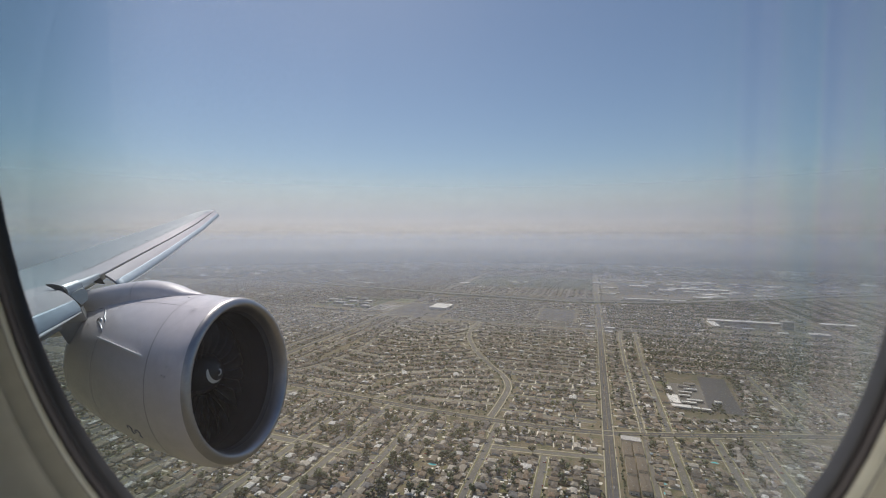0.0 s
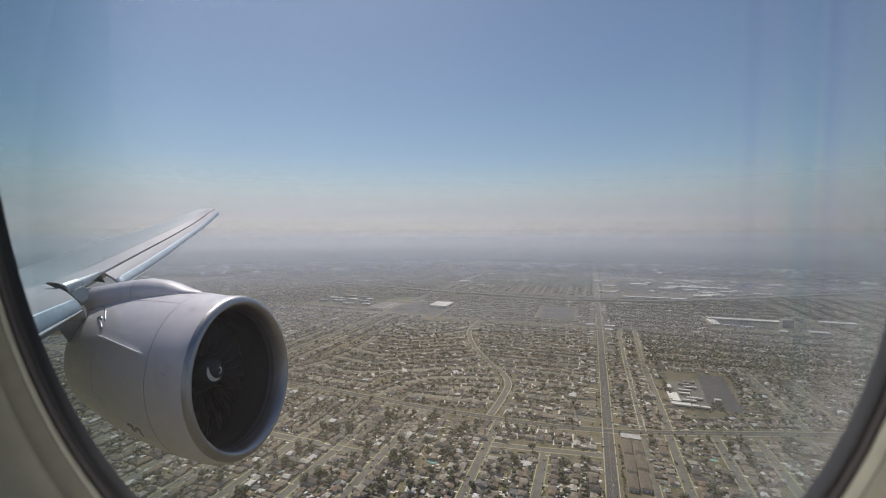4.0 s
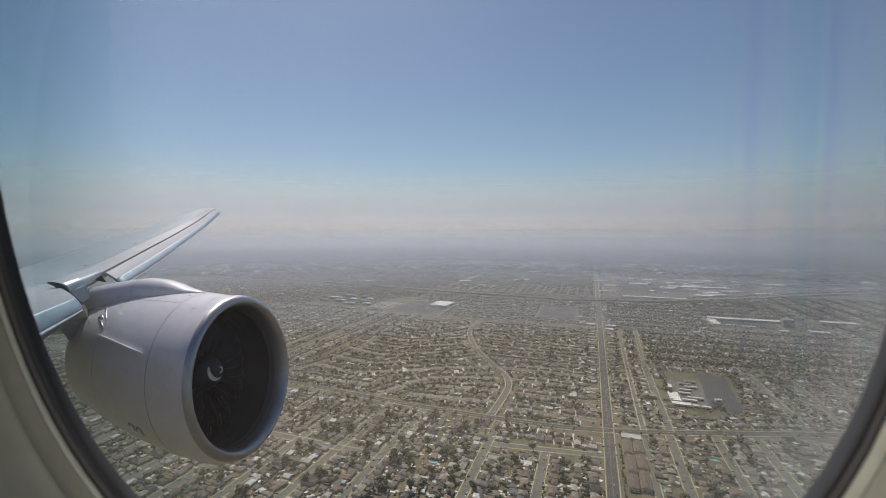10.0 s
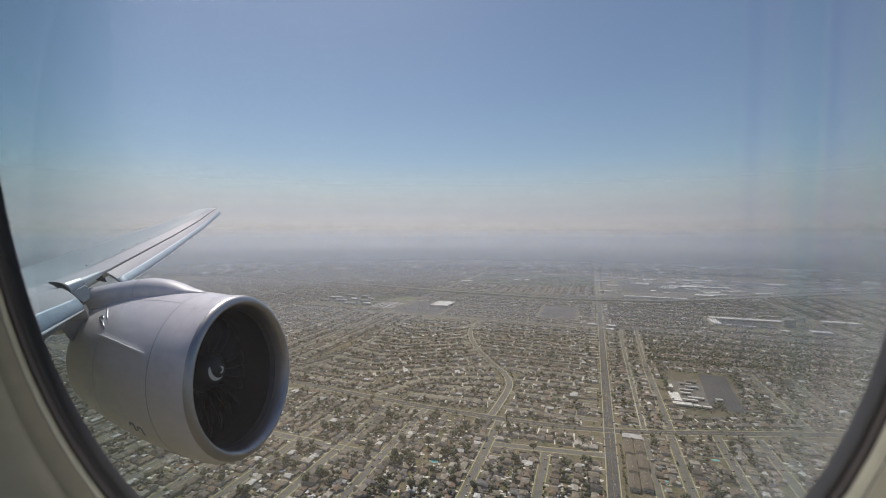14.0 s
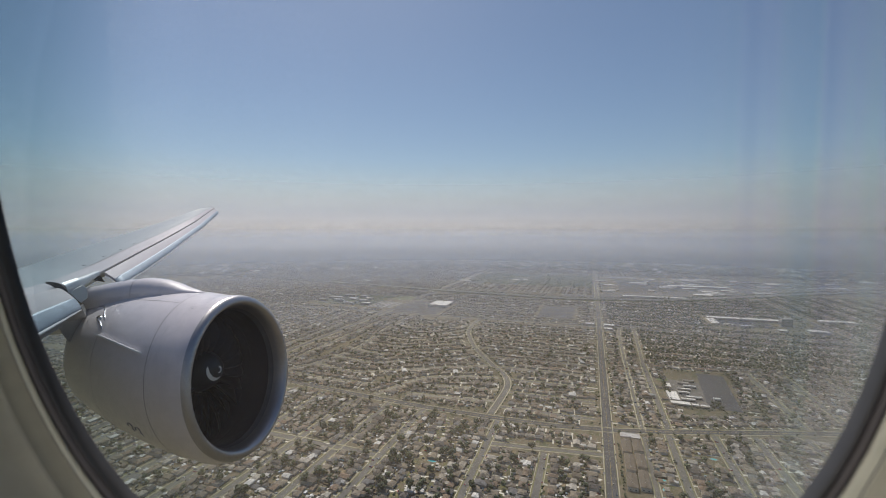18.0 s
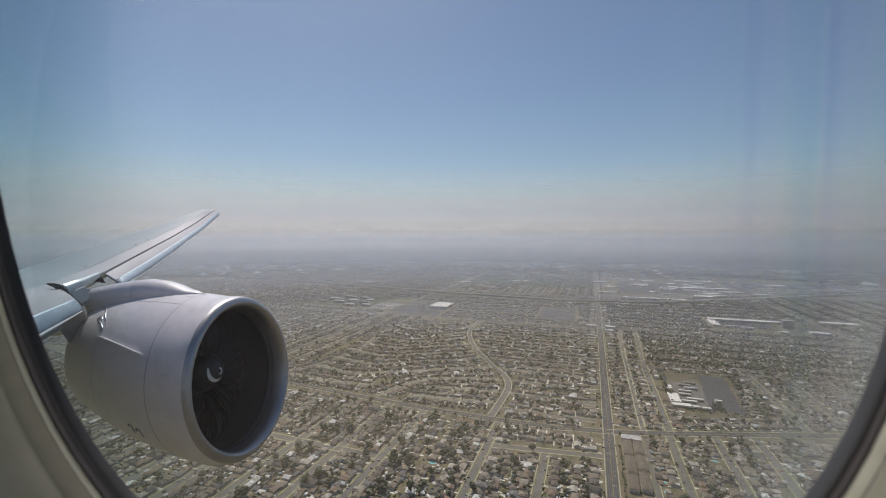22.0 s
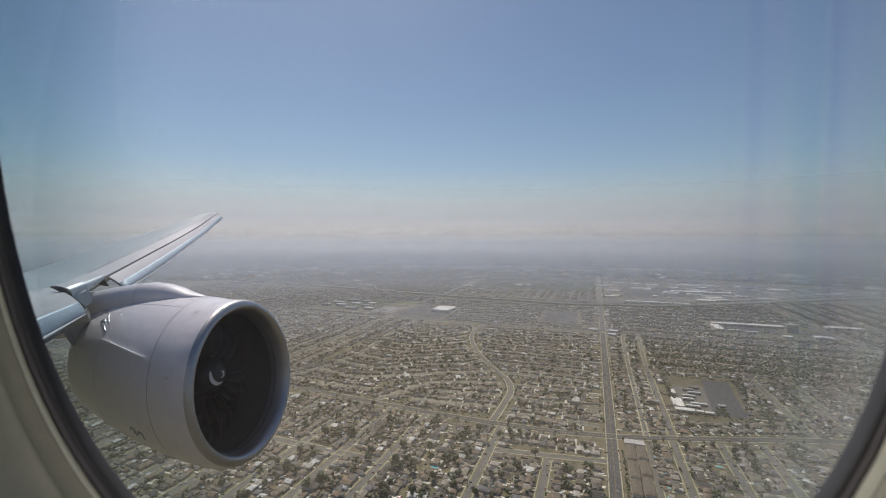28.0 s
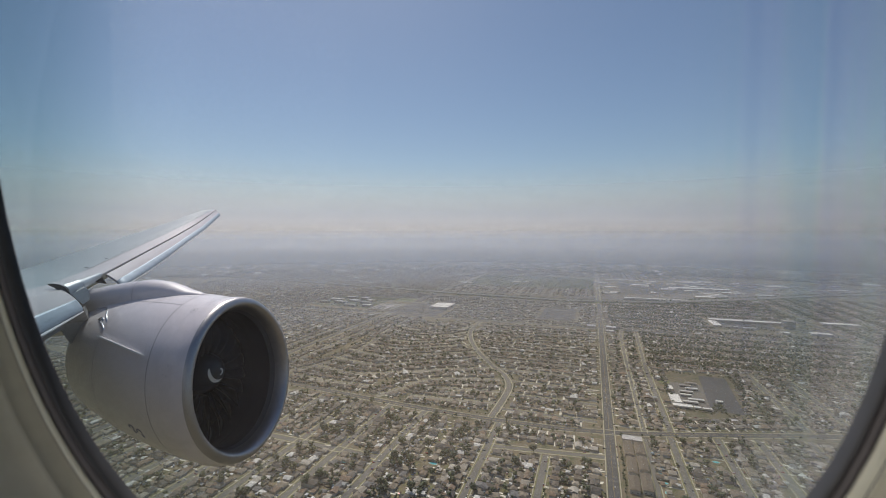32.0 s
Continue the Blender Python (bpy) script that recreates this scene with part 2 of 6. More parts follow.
def pane_material():
    """Clear acrylic with a faint film of dust and scratches that scatters light."""
    m = bpy.data.materials.new("window_acrylic")
    m.use_nodes = True
    n, l = m.node_tree.nodes, m.node_tree.links
    n.remove(n["Principled BSDF"])
    clear, gloss, film = n.new("ShaderNodeBsdfTransparent"), n.new("ShaderNodeBsdfGlossy"), n.new("ShaderNodeBsdfTranslucent")
    gloss.inputs["Roughness"].default_value = 0.03
    film.inputs["Color"].default_value = (0.95, 0.90, 0.88, 1)
    fr = n.new("ShaderNodeFresnel")
    fr.inputs[0].default_value = 1.07
    a, b = n.new("ShaderNodeMixShader"), n.new("ShaderNodeMixShader")
    # the pane's colour darkens towards its rim, painting in the corners' vignetting
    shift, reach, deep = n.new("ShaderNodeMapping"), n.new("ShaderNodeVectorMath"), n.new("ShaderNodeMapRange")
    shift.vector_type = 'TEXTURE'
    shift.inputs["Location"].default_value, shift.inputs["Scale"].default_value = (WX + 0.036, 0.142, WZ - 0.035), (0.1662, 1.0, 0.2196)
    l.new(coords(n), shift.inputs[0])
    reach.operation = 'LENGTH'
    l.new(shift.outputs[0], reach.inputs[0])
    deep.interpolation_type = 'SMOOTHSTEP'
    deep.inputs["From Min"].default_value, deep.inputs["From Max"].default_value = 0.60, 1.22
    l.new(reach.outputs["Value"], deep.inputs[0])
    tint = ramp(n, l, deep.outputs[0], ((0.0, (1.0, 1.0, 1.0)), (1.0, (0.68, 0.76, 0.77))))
    t = n.new("ShaderNodeTexNoise")
    t.inputs["Scale"].default_value = 14
    t.inputs["Detail"].default_value = 5
    l.new(coords(n), t.inputs["Vector"])
    f = n.new("ShaderNodeMapRange")
    f.inputs["From Min"].default_value, f.inputs["From Max"].default_value = 0.3, 0.8
    f.inputs["To Min"].default_value, f.inputs["To Max"].default_value = 0.007, 0.018
    l.new(t.outputs[0], f.inputs[0])
    # upright streaks of film, thickened towards the front edge to put in its foggy glow
    place, edge, streak, wide = n.new("ShaderNodeSeparateXYZ"), n.new("ShaderNodeMapRange"), n.new("ShaderNodeTexNoise"), n.new("ShaderNodeMapping")
    wide.inputs["Scale"].default_value = (85, 1, 2.5)
    l.new(coords(n), wide.inputs[0])
    l.new(wide.outputs[0], streak.inputs["Vector"])
    streak.inputs["Scale"].default_value = 1.0
    l.new(coords(n), place.inputs[0])
    l.new(place.outputs[0], edge.inputs[0])
    edge.interpolation_type = 'SMOOTHSTEP'
    edge.inputs["From Min"].default_value, edge.inputs["From Max"].default_value = 0.030, 0.092
    edge.inputs["To Min"].default_value, edge.inputs["To Max"].default_value = 0.0, 0.075
    # stress bands in the acrylic towards the front edge, darkened to paint the vignetting
    front, bands = n.new("ShaderNodeMapRange"), n.new("ShaderNodeTexNoise")
    front.interpolation_type = 'SMOOTHSTEP'
    front.inputs["From Min"].default_value, front.inputs["From Max"].default_value = 0.035, 0.075
    l.new(place.outputs[0], front.inputs[0])
    long_ = n.new("ShaderNodeMapping")
    long_.inputs["Scale"].default_value = (150, 1, 2.2)
    l.new(coords(n), long_.inputs[0])
    l.new(long_.outputs[0], bands.inputs["Vector"])
    bands.inputs["Scale"].default_value, bands.inputs["Detail"].default_value = 1.0, 1.0
    hue = ramp(n, l, bands.outputs[0], ((0.34, (0.84, 0.91, 0.93)), (0.47, (0.90, 0.94, 0.93)), (0.56, (0.92, 0.925, 0.95)), (0.68, (0.855, 0.88, 0.925))))
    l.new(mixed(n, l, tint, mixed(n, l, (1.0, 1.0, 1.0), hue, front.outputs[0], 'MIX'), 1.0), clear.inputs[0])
    # a frosted band along the front rim
    own, far, frost = n.new("ShaderNodeMapping"), n.new("ShaderNodeVectorMath"), n.new("ShaderNodeMapRange")
    own.vector_type = 'TEXTURE'
    own.inputs["Location"].default_value, own.inputs["Scale"].default_value = (WX, 0.142, WZ), (0.1690, 1.0, 0.2230)
    l.new(coords(n), own.inputs[0])
    far.operation = 'LENGTH'
    l.new(own.outputs[0], far.inputs[0])
    l.new(far.outputs["Value"], frost.inputs[0])
    frost.interpolation_type = 'SMOOTHSTEP'
    frost.inputs["From Min"].default_value, frost.inputs["From Max"].default_value = 0.99, 1.09
    frost.inputs["To Min"].default_value, frost.inputs["To Max"].default_value = 0.0, 0.04
    rimmed, whole = n.new("ShaderNodeMath"), n.new("ShaderNodeMath")
    rimmed.operation, whole.operation = 'MULTIPLY', 'ADD'
    l.new(frost.outputs[0], rimmed.inputs[0])
    l.new(front.outputs[0], rimmed.inputs[1])
    times, total = n.new("ShaderNodeMath"), n.new("ShaderNodeMath")
    times.operation, total.operation = 'MULTIPLY', 'ADD'
    l.new(edge.outputs[0], times.inputs[0])
    l.new(streak.outputs[0], times.inputs[1])
    l.new(times.outputs[0], total.inputs[0])
    l.new(f.outputs[0], total.inputs[1])
    l.new(total.outputs[0], whole.inputs[0])
    l.new(rimmed.outputs[0], whole.inputs[1])
    l.new(whole.outputs[0], a.inputs[0])
    l.new(clear.outputs[0], a.inputs[1])
    l.new(film.outputs[0], a.inputs[2])
    l.new(fr.outputs[0], b.inputs[0])
    l.new(a.outputs[0], b.inputs[1])
    l.new(gloss.outputs[0], b.inputs[2])
    l.new(b.outputs[0], n["Material Output"].inputs[0])
    return m


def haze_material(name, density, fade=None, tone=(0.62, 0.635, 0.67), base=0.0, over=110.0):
    """A tinted see-through sheet that imitates haze: thin near the ground's surface, even above."""
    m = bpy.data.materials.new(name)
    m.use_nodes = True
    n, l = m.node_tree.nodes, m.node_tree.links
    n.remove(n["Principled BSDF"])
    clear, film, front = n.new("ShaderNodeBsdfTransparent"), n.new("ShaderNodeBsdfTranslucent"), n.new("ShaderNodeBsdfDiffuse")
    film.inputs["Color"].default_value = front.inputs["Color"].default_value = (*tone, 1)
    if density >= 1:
        # haze tones painted by height: grey low, paler at the horizon, bluer above
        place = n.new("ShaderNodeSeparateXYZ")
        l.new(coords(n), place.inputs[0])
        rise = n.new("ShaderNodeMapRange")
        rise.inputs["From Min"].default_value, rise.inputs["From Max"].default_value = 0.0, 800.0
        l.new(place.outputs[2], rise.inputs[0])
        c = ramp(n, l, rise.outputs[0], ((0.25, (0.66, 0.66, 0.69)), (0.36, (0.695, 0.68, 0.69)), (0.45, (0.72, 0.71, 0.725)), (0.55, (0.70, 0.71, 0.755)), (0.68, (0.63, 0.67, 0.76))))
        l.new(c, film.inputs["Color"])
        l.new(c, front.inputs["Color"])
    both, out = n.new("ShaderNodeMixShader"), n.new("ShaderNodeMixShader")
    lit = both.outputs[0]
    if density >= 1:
        # faint warm emission added to brighten the haze at the horizon
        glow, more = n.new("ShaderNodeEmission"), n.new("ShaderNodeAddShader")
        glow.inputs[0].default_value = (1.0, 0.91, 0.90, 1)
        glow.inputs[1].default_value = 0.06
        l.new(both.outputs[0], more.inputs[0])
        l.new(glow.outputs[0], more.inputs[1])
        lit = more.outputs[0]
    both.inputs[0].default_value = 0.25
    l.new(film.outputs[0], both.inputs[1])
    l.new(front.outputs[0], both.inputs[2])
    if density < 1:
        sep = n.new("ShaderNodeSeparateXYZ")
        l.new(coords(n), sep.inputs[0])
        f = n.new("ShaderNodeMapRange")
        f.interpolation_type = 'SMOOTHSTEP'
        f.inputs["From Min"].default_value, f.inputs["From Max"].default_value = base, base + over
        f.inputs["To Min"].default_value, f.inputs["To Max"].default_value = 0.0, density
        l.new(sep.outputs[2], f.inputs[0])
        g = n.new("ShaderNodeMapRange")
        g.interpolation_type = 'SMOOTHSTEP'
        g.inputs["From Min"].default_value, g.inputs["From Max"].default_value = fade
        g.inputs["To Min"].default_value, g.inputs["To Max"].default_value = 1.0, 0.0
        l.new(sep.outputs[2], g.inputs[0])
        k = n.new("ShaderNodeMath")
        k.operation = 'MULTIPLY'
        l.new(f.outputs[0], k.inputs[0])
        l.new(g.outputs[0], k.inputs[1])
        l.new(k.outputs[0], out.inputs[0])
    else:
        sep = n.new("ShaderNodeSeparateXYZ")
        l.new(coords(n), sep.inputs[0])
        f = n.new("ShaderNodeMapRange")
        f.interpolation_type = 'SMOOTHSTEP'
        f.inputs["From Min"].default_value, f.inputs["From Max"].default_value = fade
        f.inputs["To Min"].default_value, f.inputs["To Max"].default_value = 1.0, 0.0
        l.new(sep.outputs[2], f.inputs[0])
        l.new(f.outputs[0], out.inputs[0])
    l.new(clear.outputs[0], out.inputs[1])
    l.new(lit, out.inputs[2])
    l.new(out.outputs[0], n["Material Output"].inputs[0])
    return m


# ---- mesh helpers ----
def mesh_of(name, bm, mats, smooth=False):
    me = bpy.data.meshes.new(name)
    bmesh.ops.recalc_face_normals(bm, faces=bm.faces)
    bm.to_mesh(me)
    bm.free()
    for m in (mats if isinstance(mats, (list, tuple)) else [mats]):
        me.materials.append(m)
    if smooth:
        me.polygons.foreach_set("use_smooth", [True] * len(me.polygons))
    return me


def part(name, bm, mat, parent=None, label="", smooth=False, m=None):
    ob = new(name, mesh_of(name, bm, mat, smooth) if isinstance(bm, bmesh.types.BMesh) else bm)
    if parent is not None:
        ob.parent = parent
    if m is not None:
        ob.matrix_basis = m
    if label:
        tagged(ob, label)
    return ob


def empty(name, m, label, category, group="", kind=""):
    ob = new(name)
    ob.matrix_basis = m
    return tagged(ob, label, category, group, kind)


def loft(rings, closed=True, caps=False, bm=None, mat=0):
    """Quads between rings of the same number of points."""
    bm = bm or bmesh.new()
    vs = [[bm.verts.new(p) for p in r] for r in rings]
    k = len(vs[0])
    for a, b in zip(vs, vs[1:]):
        for i in range(k if closed else k - 1):
            j = (i + 1) % k
            f = bm.faces.new((a[i], a[j], b[j], b[i]))
            f.material_index = mat
    if caps:
        for r in (vs[0], vs[-1]):
            bm.faces.new(r).material_index = mat
    return bm


def box(bm, x0, x1, y0, y1, z0, z1, mat=0):
    v = [bm.verts.new(p) for p in ((x0, y0, z0), (x1, y0, z0), (x1, y1, z0), (x0, y1, z0), (x0, y0, z1), (x1, y0, z1), (x1, y1, z1), (x0, y1, z1))]
    for q in ((0, 3, 2, 1), (4, 5, 6, 7), (0, 1, 5, 4), (1, 2, 6, 5), (2, 3, 7, 6), (3, 0, 4, 7)):
        bm.faces.new([v[i] for i in q]).material_index = mat
    return bm


def tube(points, r, sides=8):
    """A round bar along points, thinner at its ends."""
    rings = []
    for i, p in enumerate(points):
        p = Vector(p)
        d = (Vector(points[min(i + 1, len(points) - 1)]) - Vector(points[max(i - 1, 0)])).normalized()
        u = d.cross(Vector((0.3, 0.2, 1.0))).normalized()
        v = d.cross(u)
        k = r * (0.4 if i in (0, len(points) - 1) else 1.0)
        rings.append([p + (u * math.cos(6.2832 * q / sides) + v * math.sin(6.2832 * q / sides)) * k for q in range(sides)])
    return loft(rings, caps=True)


def boxed(x0, x1, y0, y1, z0, z1):
    return box(bmesh.new(), x0, x1, y0, y1, z0, z1)


def turned(profile, steps=96, a0=0.0, a1=2 * math.pi):
    """A surface of revolution about x from (x, radius) pairs."""
    full = abs(a1 - a0 - 2 * math.pi) < 1e-6
    count = steps if full else steps + 1
    rings = []
    for i in range(count):
        a = a0 + (a1 - a0) * i / steps
        rings.append([(x, r * math.cos(a), r * math.sin(a)) for x, r in profile])
    bm = loft(rings, closed=False)
    if full:
        bm.verts.ensure_lookup_table()
        k = len(profile)
        for i in range(k - 1):
            a, b = (count - 1) * k + i, i
            bm.faces.new((bm.verts[a], bm.verts[a + 1], bm.verts[b + 1], bm.verts[b]))
        bmesh.ops.remove_doubles(bm, verts=bm.verts, dist=1e-5)
    return bm


PLANE = pose(0, 0, HEIGHT, 0, 0, 5.6)     # the aircraft: x ahead, y outboard, z up, from the seat's window

# ---- jet engine ----
AXIS = Matrix.Translation((-6.607, 8.357, -3.299)) @ pose(0, 0, 0, 0, math.degrees(-0.125), math.degrees(0.052))
ENGINE = PLANE @ AXIS
COWL = [(0.0, 1.838), (0.17, 1.845), (0.33, 1.825), (0.5, 1.775), (0.67, 1.695), (0.83, 1.59), (1.0, 1.46)]


def cowl_ring(x):
    """Centre offset and radius of the cowl at x; behind the lip its axis drifts up and out towards the wing."""
    u = min(max((-0.42 - x) / 3.48, 0.0), 1.0)
    for (ua, ra), (ub, rb) in zip(COWL, COWL[1:]):
        if ua <= u <= ub:
            s = (u - ua) / (ub - ua)
            return 0.585 * u, 0.64 * u, ra + (rb - ra) * s
    return 0.585, 0.64, COWL[-1][1]


def cowl_shell(x0, x1, steps, sides=128, inset=0.0):
    rings = []
    for i in range(steps + 1):
        x = x0 + (x1 - x0) * i / steps
        cy, cz, r = cowl_ring(x)
        rings.append([(x, cy - (r - inset) * math.cos(2 * math.pi * k / sides), cz + (r - inset) * math.sin(2 * math.pi * k / sides)) for k in range(sides)])
    return rings


def on_cowl(x, a, lift=0.0):
    """A point of the cowl: a degrees from the inboard side (facing the cabin), up."""
    cy, cz, r = cowl_ring(x)
    r += lift
    return Vector((x, cy - r * math.cos(radians(a)), cz + r * math.sin(radians(a))))


def patch(points, width, lift=0.003):
    """A thin strip on the cowl along (x, degrees) points."""
    bm = bmesh.new()
    last = None
    for i, (x, a) in enumerate(points):
        q = points[min(i + 1, len(points) - 1)]
        p = points[max(i - 1, 0)]
        d = on_cowl(q[0], q[1]) - on_cowl(p[0], p[1])
        c = on_cowl(x, a, lift)
        cy, cz, r = cowl_ring(x)
        side = d.cross(Vector((0, c.y - cy, c.z - cz))).normalized() * width / 2
        pair = [bm.verts.new(c + side), bm.verts.new(c - side)]
        if last:
            bm.faces.new((last[0], last[1], pair[1], pair[0]))
        last = pair
    return bm


def blade_mesh():
    """A wide, twisted, swept fan blade that reaches along z."""
    rings = []
    for i in range(11):
        s = i / 10
        r = 0.40 + (1.52 - 0.40) * s
        twist = radians(18 + 46 * s)
        chord = 0.46 + 0.20 * math.sin(math.pi * min(s * 0.75, 1)) - 0.05 * s
        sweep = 0.16 * math.sin(2.6 * s) - 0.12 * s * s
        lean = 0.10 * math.sin(3.0 * s)
        pts = []
        for c, th in ((-0.5, 0.004), (-0.25, 0.016), (0.1, 0.022), (0.4, 0.012), (0.5, 0.003)):
            pts.append((c * chord, th))
        loop = [(c, th) for c, th in pts] + [(c, -th) for c, th in reversed(pts)]
        rings.append([(sweep + c * math.cos(twist) - th * math.sin(twist), lean + c * math.sin(twist) + th * math.cos(twist), r) for c, th in loop])
    return mesh_of("fan_blade", loft(rings, caps=True), blade_mat, True)


def jet_engine():
    e = empty("jet_engine", ENGINE, "large turbofan engine in glossy light grey cowling hanging under the wing", "jet engine")
    outside = [(-0.42, 1.838), (-0.34, 1.836), (-0.24, 1.829), (-0.15, 1.815), (-0.10, 1.801)]
    lip = [(-0.10, 1.800), (-0.07, 1.787), (-0.03, 1.752), (-0.006, 1.708), (0.0, 1.666), (-0.008, 1.638), (-0.035, 1.611), (-0.09, 1.583), (-0.16, 1.562), (-0.24, 1.541), (-0.31, 1.528)]
    part("inlet_lip", turned(lip, 128), bare_metal, e, "satin bare metal inlet lip", True)
    part("inlet_cowl", loft([[(x, -r * math.cos(2 * math.pi * k / 128), r * math.sin(2 * math.pi * k / 128)) for k in range(128)] for x, r in reversed(outside[1:])] + cowl_shell(-0.42, -1.0, 6)), cowl_paint, e, "", True)
    part("fan_cowl", loft(cowl_shell(-1.0, -2.6, 16)), cowl_paint, e, "", True)
    rear = cowl_shell(-2.6, -3.9, 13)
    part("reverser_cowl", loft(rear + [[(x + 0.002, y + (0.585 - y) * 0.05, z + (0.64 - z) * 0.05) for x, y, z in rear[-1]], [(x + 0.9, y + (0.585 - y) * 0.03, z + (0.64 - z) * 0.03 - 0.14) for x, y, z in rear[-1]]]), cowl_paint, e, "", True)
    core = [(-2.9, 1.15), (-3.6, 1.08), (-4.4, 0.85), (-4.9, 0.66), (-5.3, 0.05)]
    part("core_nozzle", loft([[(x, 0.6 + r * math.cos(2 * math.pi * k / 48), 0.62 + r * math.sin(2 * math.pi * k / 48)) for k in range(48)] for x, r in core]), gap_mat, e, "dark exhaust core", True)
    # a mid grey between lip and lining paints the fade into the inlet's shade
    part("inlet_ring", turned([(-0.308, 1.5285), (-0.36, 1.517), (-0.40, 1.509), (-0.44, 1.502)], 96), liner_grey, e, "grey lining ring painting the fade from lip to dark inlet", True)
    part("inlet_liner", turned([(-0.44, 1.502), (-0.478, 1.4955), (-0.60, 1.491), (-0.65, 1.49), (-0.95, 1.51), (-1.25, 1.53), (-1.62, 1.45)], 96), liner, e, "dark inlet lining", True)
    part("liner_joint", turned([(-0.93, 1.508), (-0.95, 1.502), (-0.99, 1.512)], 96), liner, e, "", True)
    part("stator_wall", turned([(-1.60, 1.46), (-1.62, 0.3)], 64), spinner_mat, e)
    nose = [(-0.83 - 0.62 * (1 - math.cos(a)), 0.50 * math.sin(a)) for a in [radians(1 + 8.9 * i) for i in range(11)]]
    sp = part("spinner", turned(nose + [(-1.6, 0.50)], 64), spinner_mat, e, "black spinner", True, Matrix.Translation((0.08, 0.07, 0.14)))
    # white swirl: a crescent and a small hook, proud of the spinner
    for name, r0, r1, a0, a1, w in (("swirl", 0.27, 0.20, 150, 290, 0.036), ("swirl_hook", 0.08, 0.05, -120, 100, 0.025)):
        bm = bmesh.new()
        last = None
        for i in range(19):
            s = i / 18
            a = radians(a0 + (a1 - a0) * s)
            r = r0 + (r1 - r0) * s
            h = w * (0.25 + math.sin(math.pi * s) ** 0.7) * 0.8
            pair = []
            for rr in (r - h, r + h):
                rr = max(rr, 0.004)
                t = math.asin(min(rr / 0.50, 1))
                pair.append(bm.verts.new((-0.83 - 0.62 * (1 - math.cos(t)) + 0.006, rr * math.cos(a), rr * math.sin(a))))
            if last:
                bm.faces.new((last[0], last[1], pair[1], pair[0]))
            last = pair
        part(name, bm, swirl_mat, sp, "white painted swirl mark", True)
    me = blade_mesh()
    for i in range(22):
        part("fan_blade", me, None, e, "", False, Matrix.Translation((-1.30, 0.0, 0.02)) @ Matrix.Rotation(2 * math.pi * (i + 0.3) / 22, 4, 'X'))
    # seams and fittings
    arc = range(-110, 96, 4)
    part("cowl_seam", patch([(-0.95, a) for a in arc], 0.016), seam_mat, e)
    part("cowl_seam", patch([(-2.65, a) for a in range(-60, 80, 4)], 0.010), seam_mat, e)
    part("cowl_seam", patch([(-0.97 - 0.12 * i, 69.3 - 0.04 * i) for i in range(12)], 0.014), seam_mat, e)
    ring = [(-0.52 + 0.075 * math.cos(t), 65.8 + 2.6 * math.sin(t)) for t in [2 * math.pi * i / 20 for i in range(21)]]
    part("vent_ring", patch(ring, 0.008), seam_mat, e)
    part("vent_mark", patch([(-0.50, 65.4), (-0.54, 66.2)], 0.04), seam_mat, e)
    for x, a in ((-0.43, 25.0), (-1.09, 82.0), (-0.52, 19.5), (-0.44, 19.0), (-3.35, 44.0)):
        bm = bmesh.new()
        bmesh.ops.create_uvsphere(bm, u_segments=10, v_segments=6, radius=0.016)
        bmesh.ops.translate(bm, verts=bm.verts, vec=on_cowl(x, a))
        part("fitting", bm, bare_metal, e, "small bright metal fitting", True)
    for i in range(7):
        part("rivet", patch([(-0.88 + 0.05 * i, 25.0), (-0.875 + 0.05 * i, 25.0)], 0.012), seam_mat, e)
    # two curled plain shapes low on the side
    for k in range(2):
        pts = [(-1.66 + 0.2 * k + 0.065 * math.cos(t), -22.0 + 2.0 * math.sin(t) - 1.5 * k) for t in [math.pi * (-0.15 + 1.3 * i / 12) for i in range(13)]]
        part("blue_mark", patch(pts, 0.04), blue_mark, e, "dark blue painted mark")
        part("blue_mark", patch([(-1.63 + 0.2 * k, -23.4 - 1.5 * k), (-1.60 + 0.2 * k, -26.4 - 1.5 * k)], 0.05), blue_mark, e, "dark blue painted mark")
    # the strake: a thin fin that rises aft from a pointed front
    rings = []
    for i in range(11):
        s = i / 10
        x = -1.12 - 1.5 * s
        base = on_cowl(x, 27.8 + 6.0 * s, -0.03)
        cy, cz, r = cowl_ring(x)
        out = Vector((0, base.y - cy, base.z - cz)).normalized()
        h = 0.04 + 0.075 * min(s * 6, 1)
        up = Vector((1, 0, 0)).cross(out).normalized() * 0.022
        rings.append([base + up, base + up * 0.7 + out * h, base - up * 0.7 + out * h, base - up])
    part("strake", loft(rings, caps=True), strake_paint, e, "thin vortex strake")
    # polished ridges added by the pylon's foot in the shape of the sun glints
    for line, w in (([(-3.49, 61), (-3.30, 61.5), (-3.16, 59.5), (-3.0, 55), (-2.92, 52), (-2.80, 49), (-2.71, 46)], 0.030), ([(-3.10, 48), (-2.96, 46), (-2.83, 44), (-2.72, 41.5), (-2.62, 39)], 0.034),
                    ([(-3.10, 48), (-3.02, 49.5), (-2.94, 48.5), (-2.88, 46.5)], 0.05), ([(-3.82, 58), (-3.6, 58.6), (-3.4, 58.2)], 0.02)):
        part("hinge_fairing", tube([on_cowl(x, a) for x, a in line], w * 0.6), polished, e, "added polished ridge in the shape of a curved sun glint", True)
    # pylon: a rounded fairing from the cowl's crown back to the wing
    rings = []
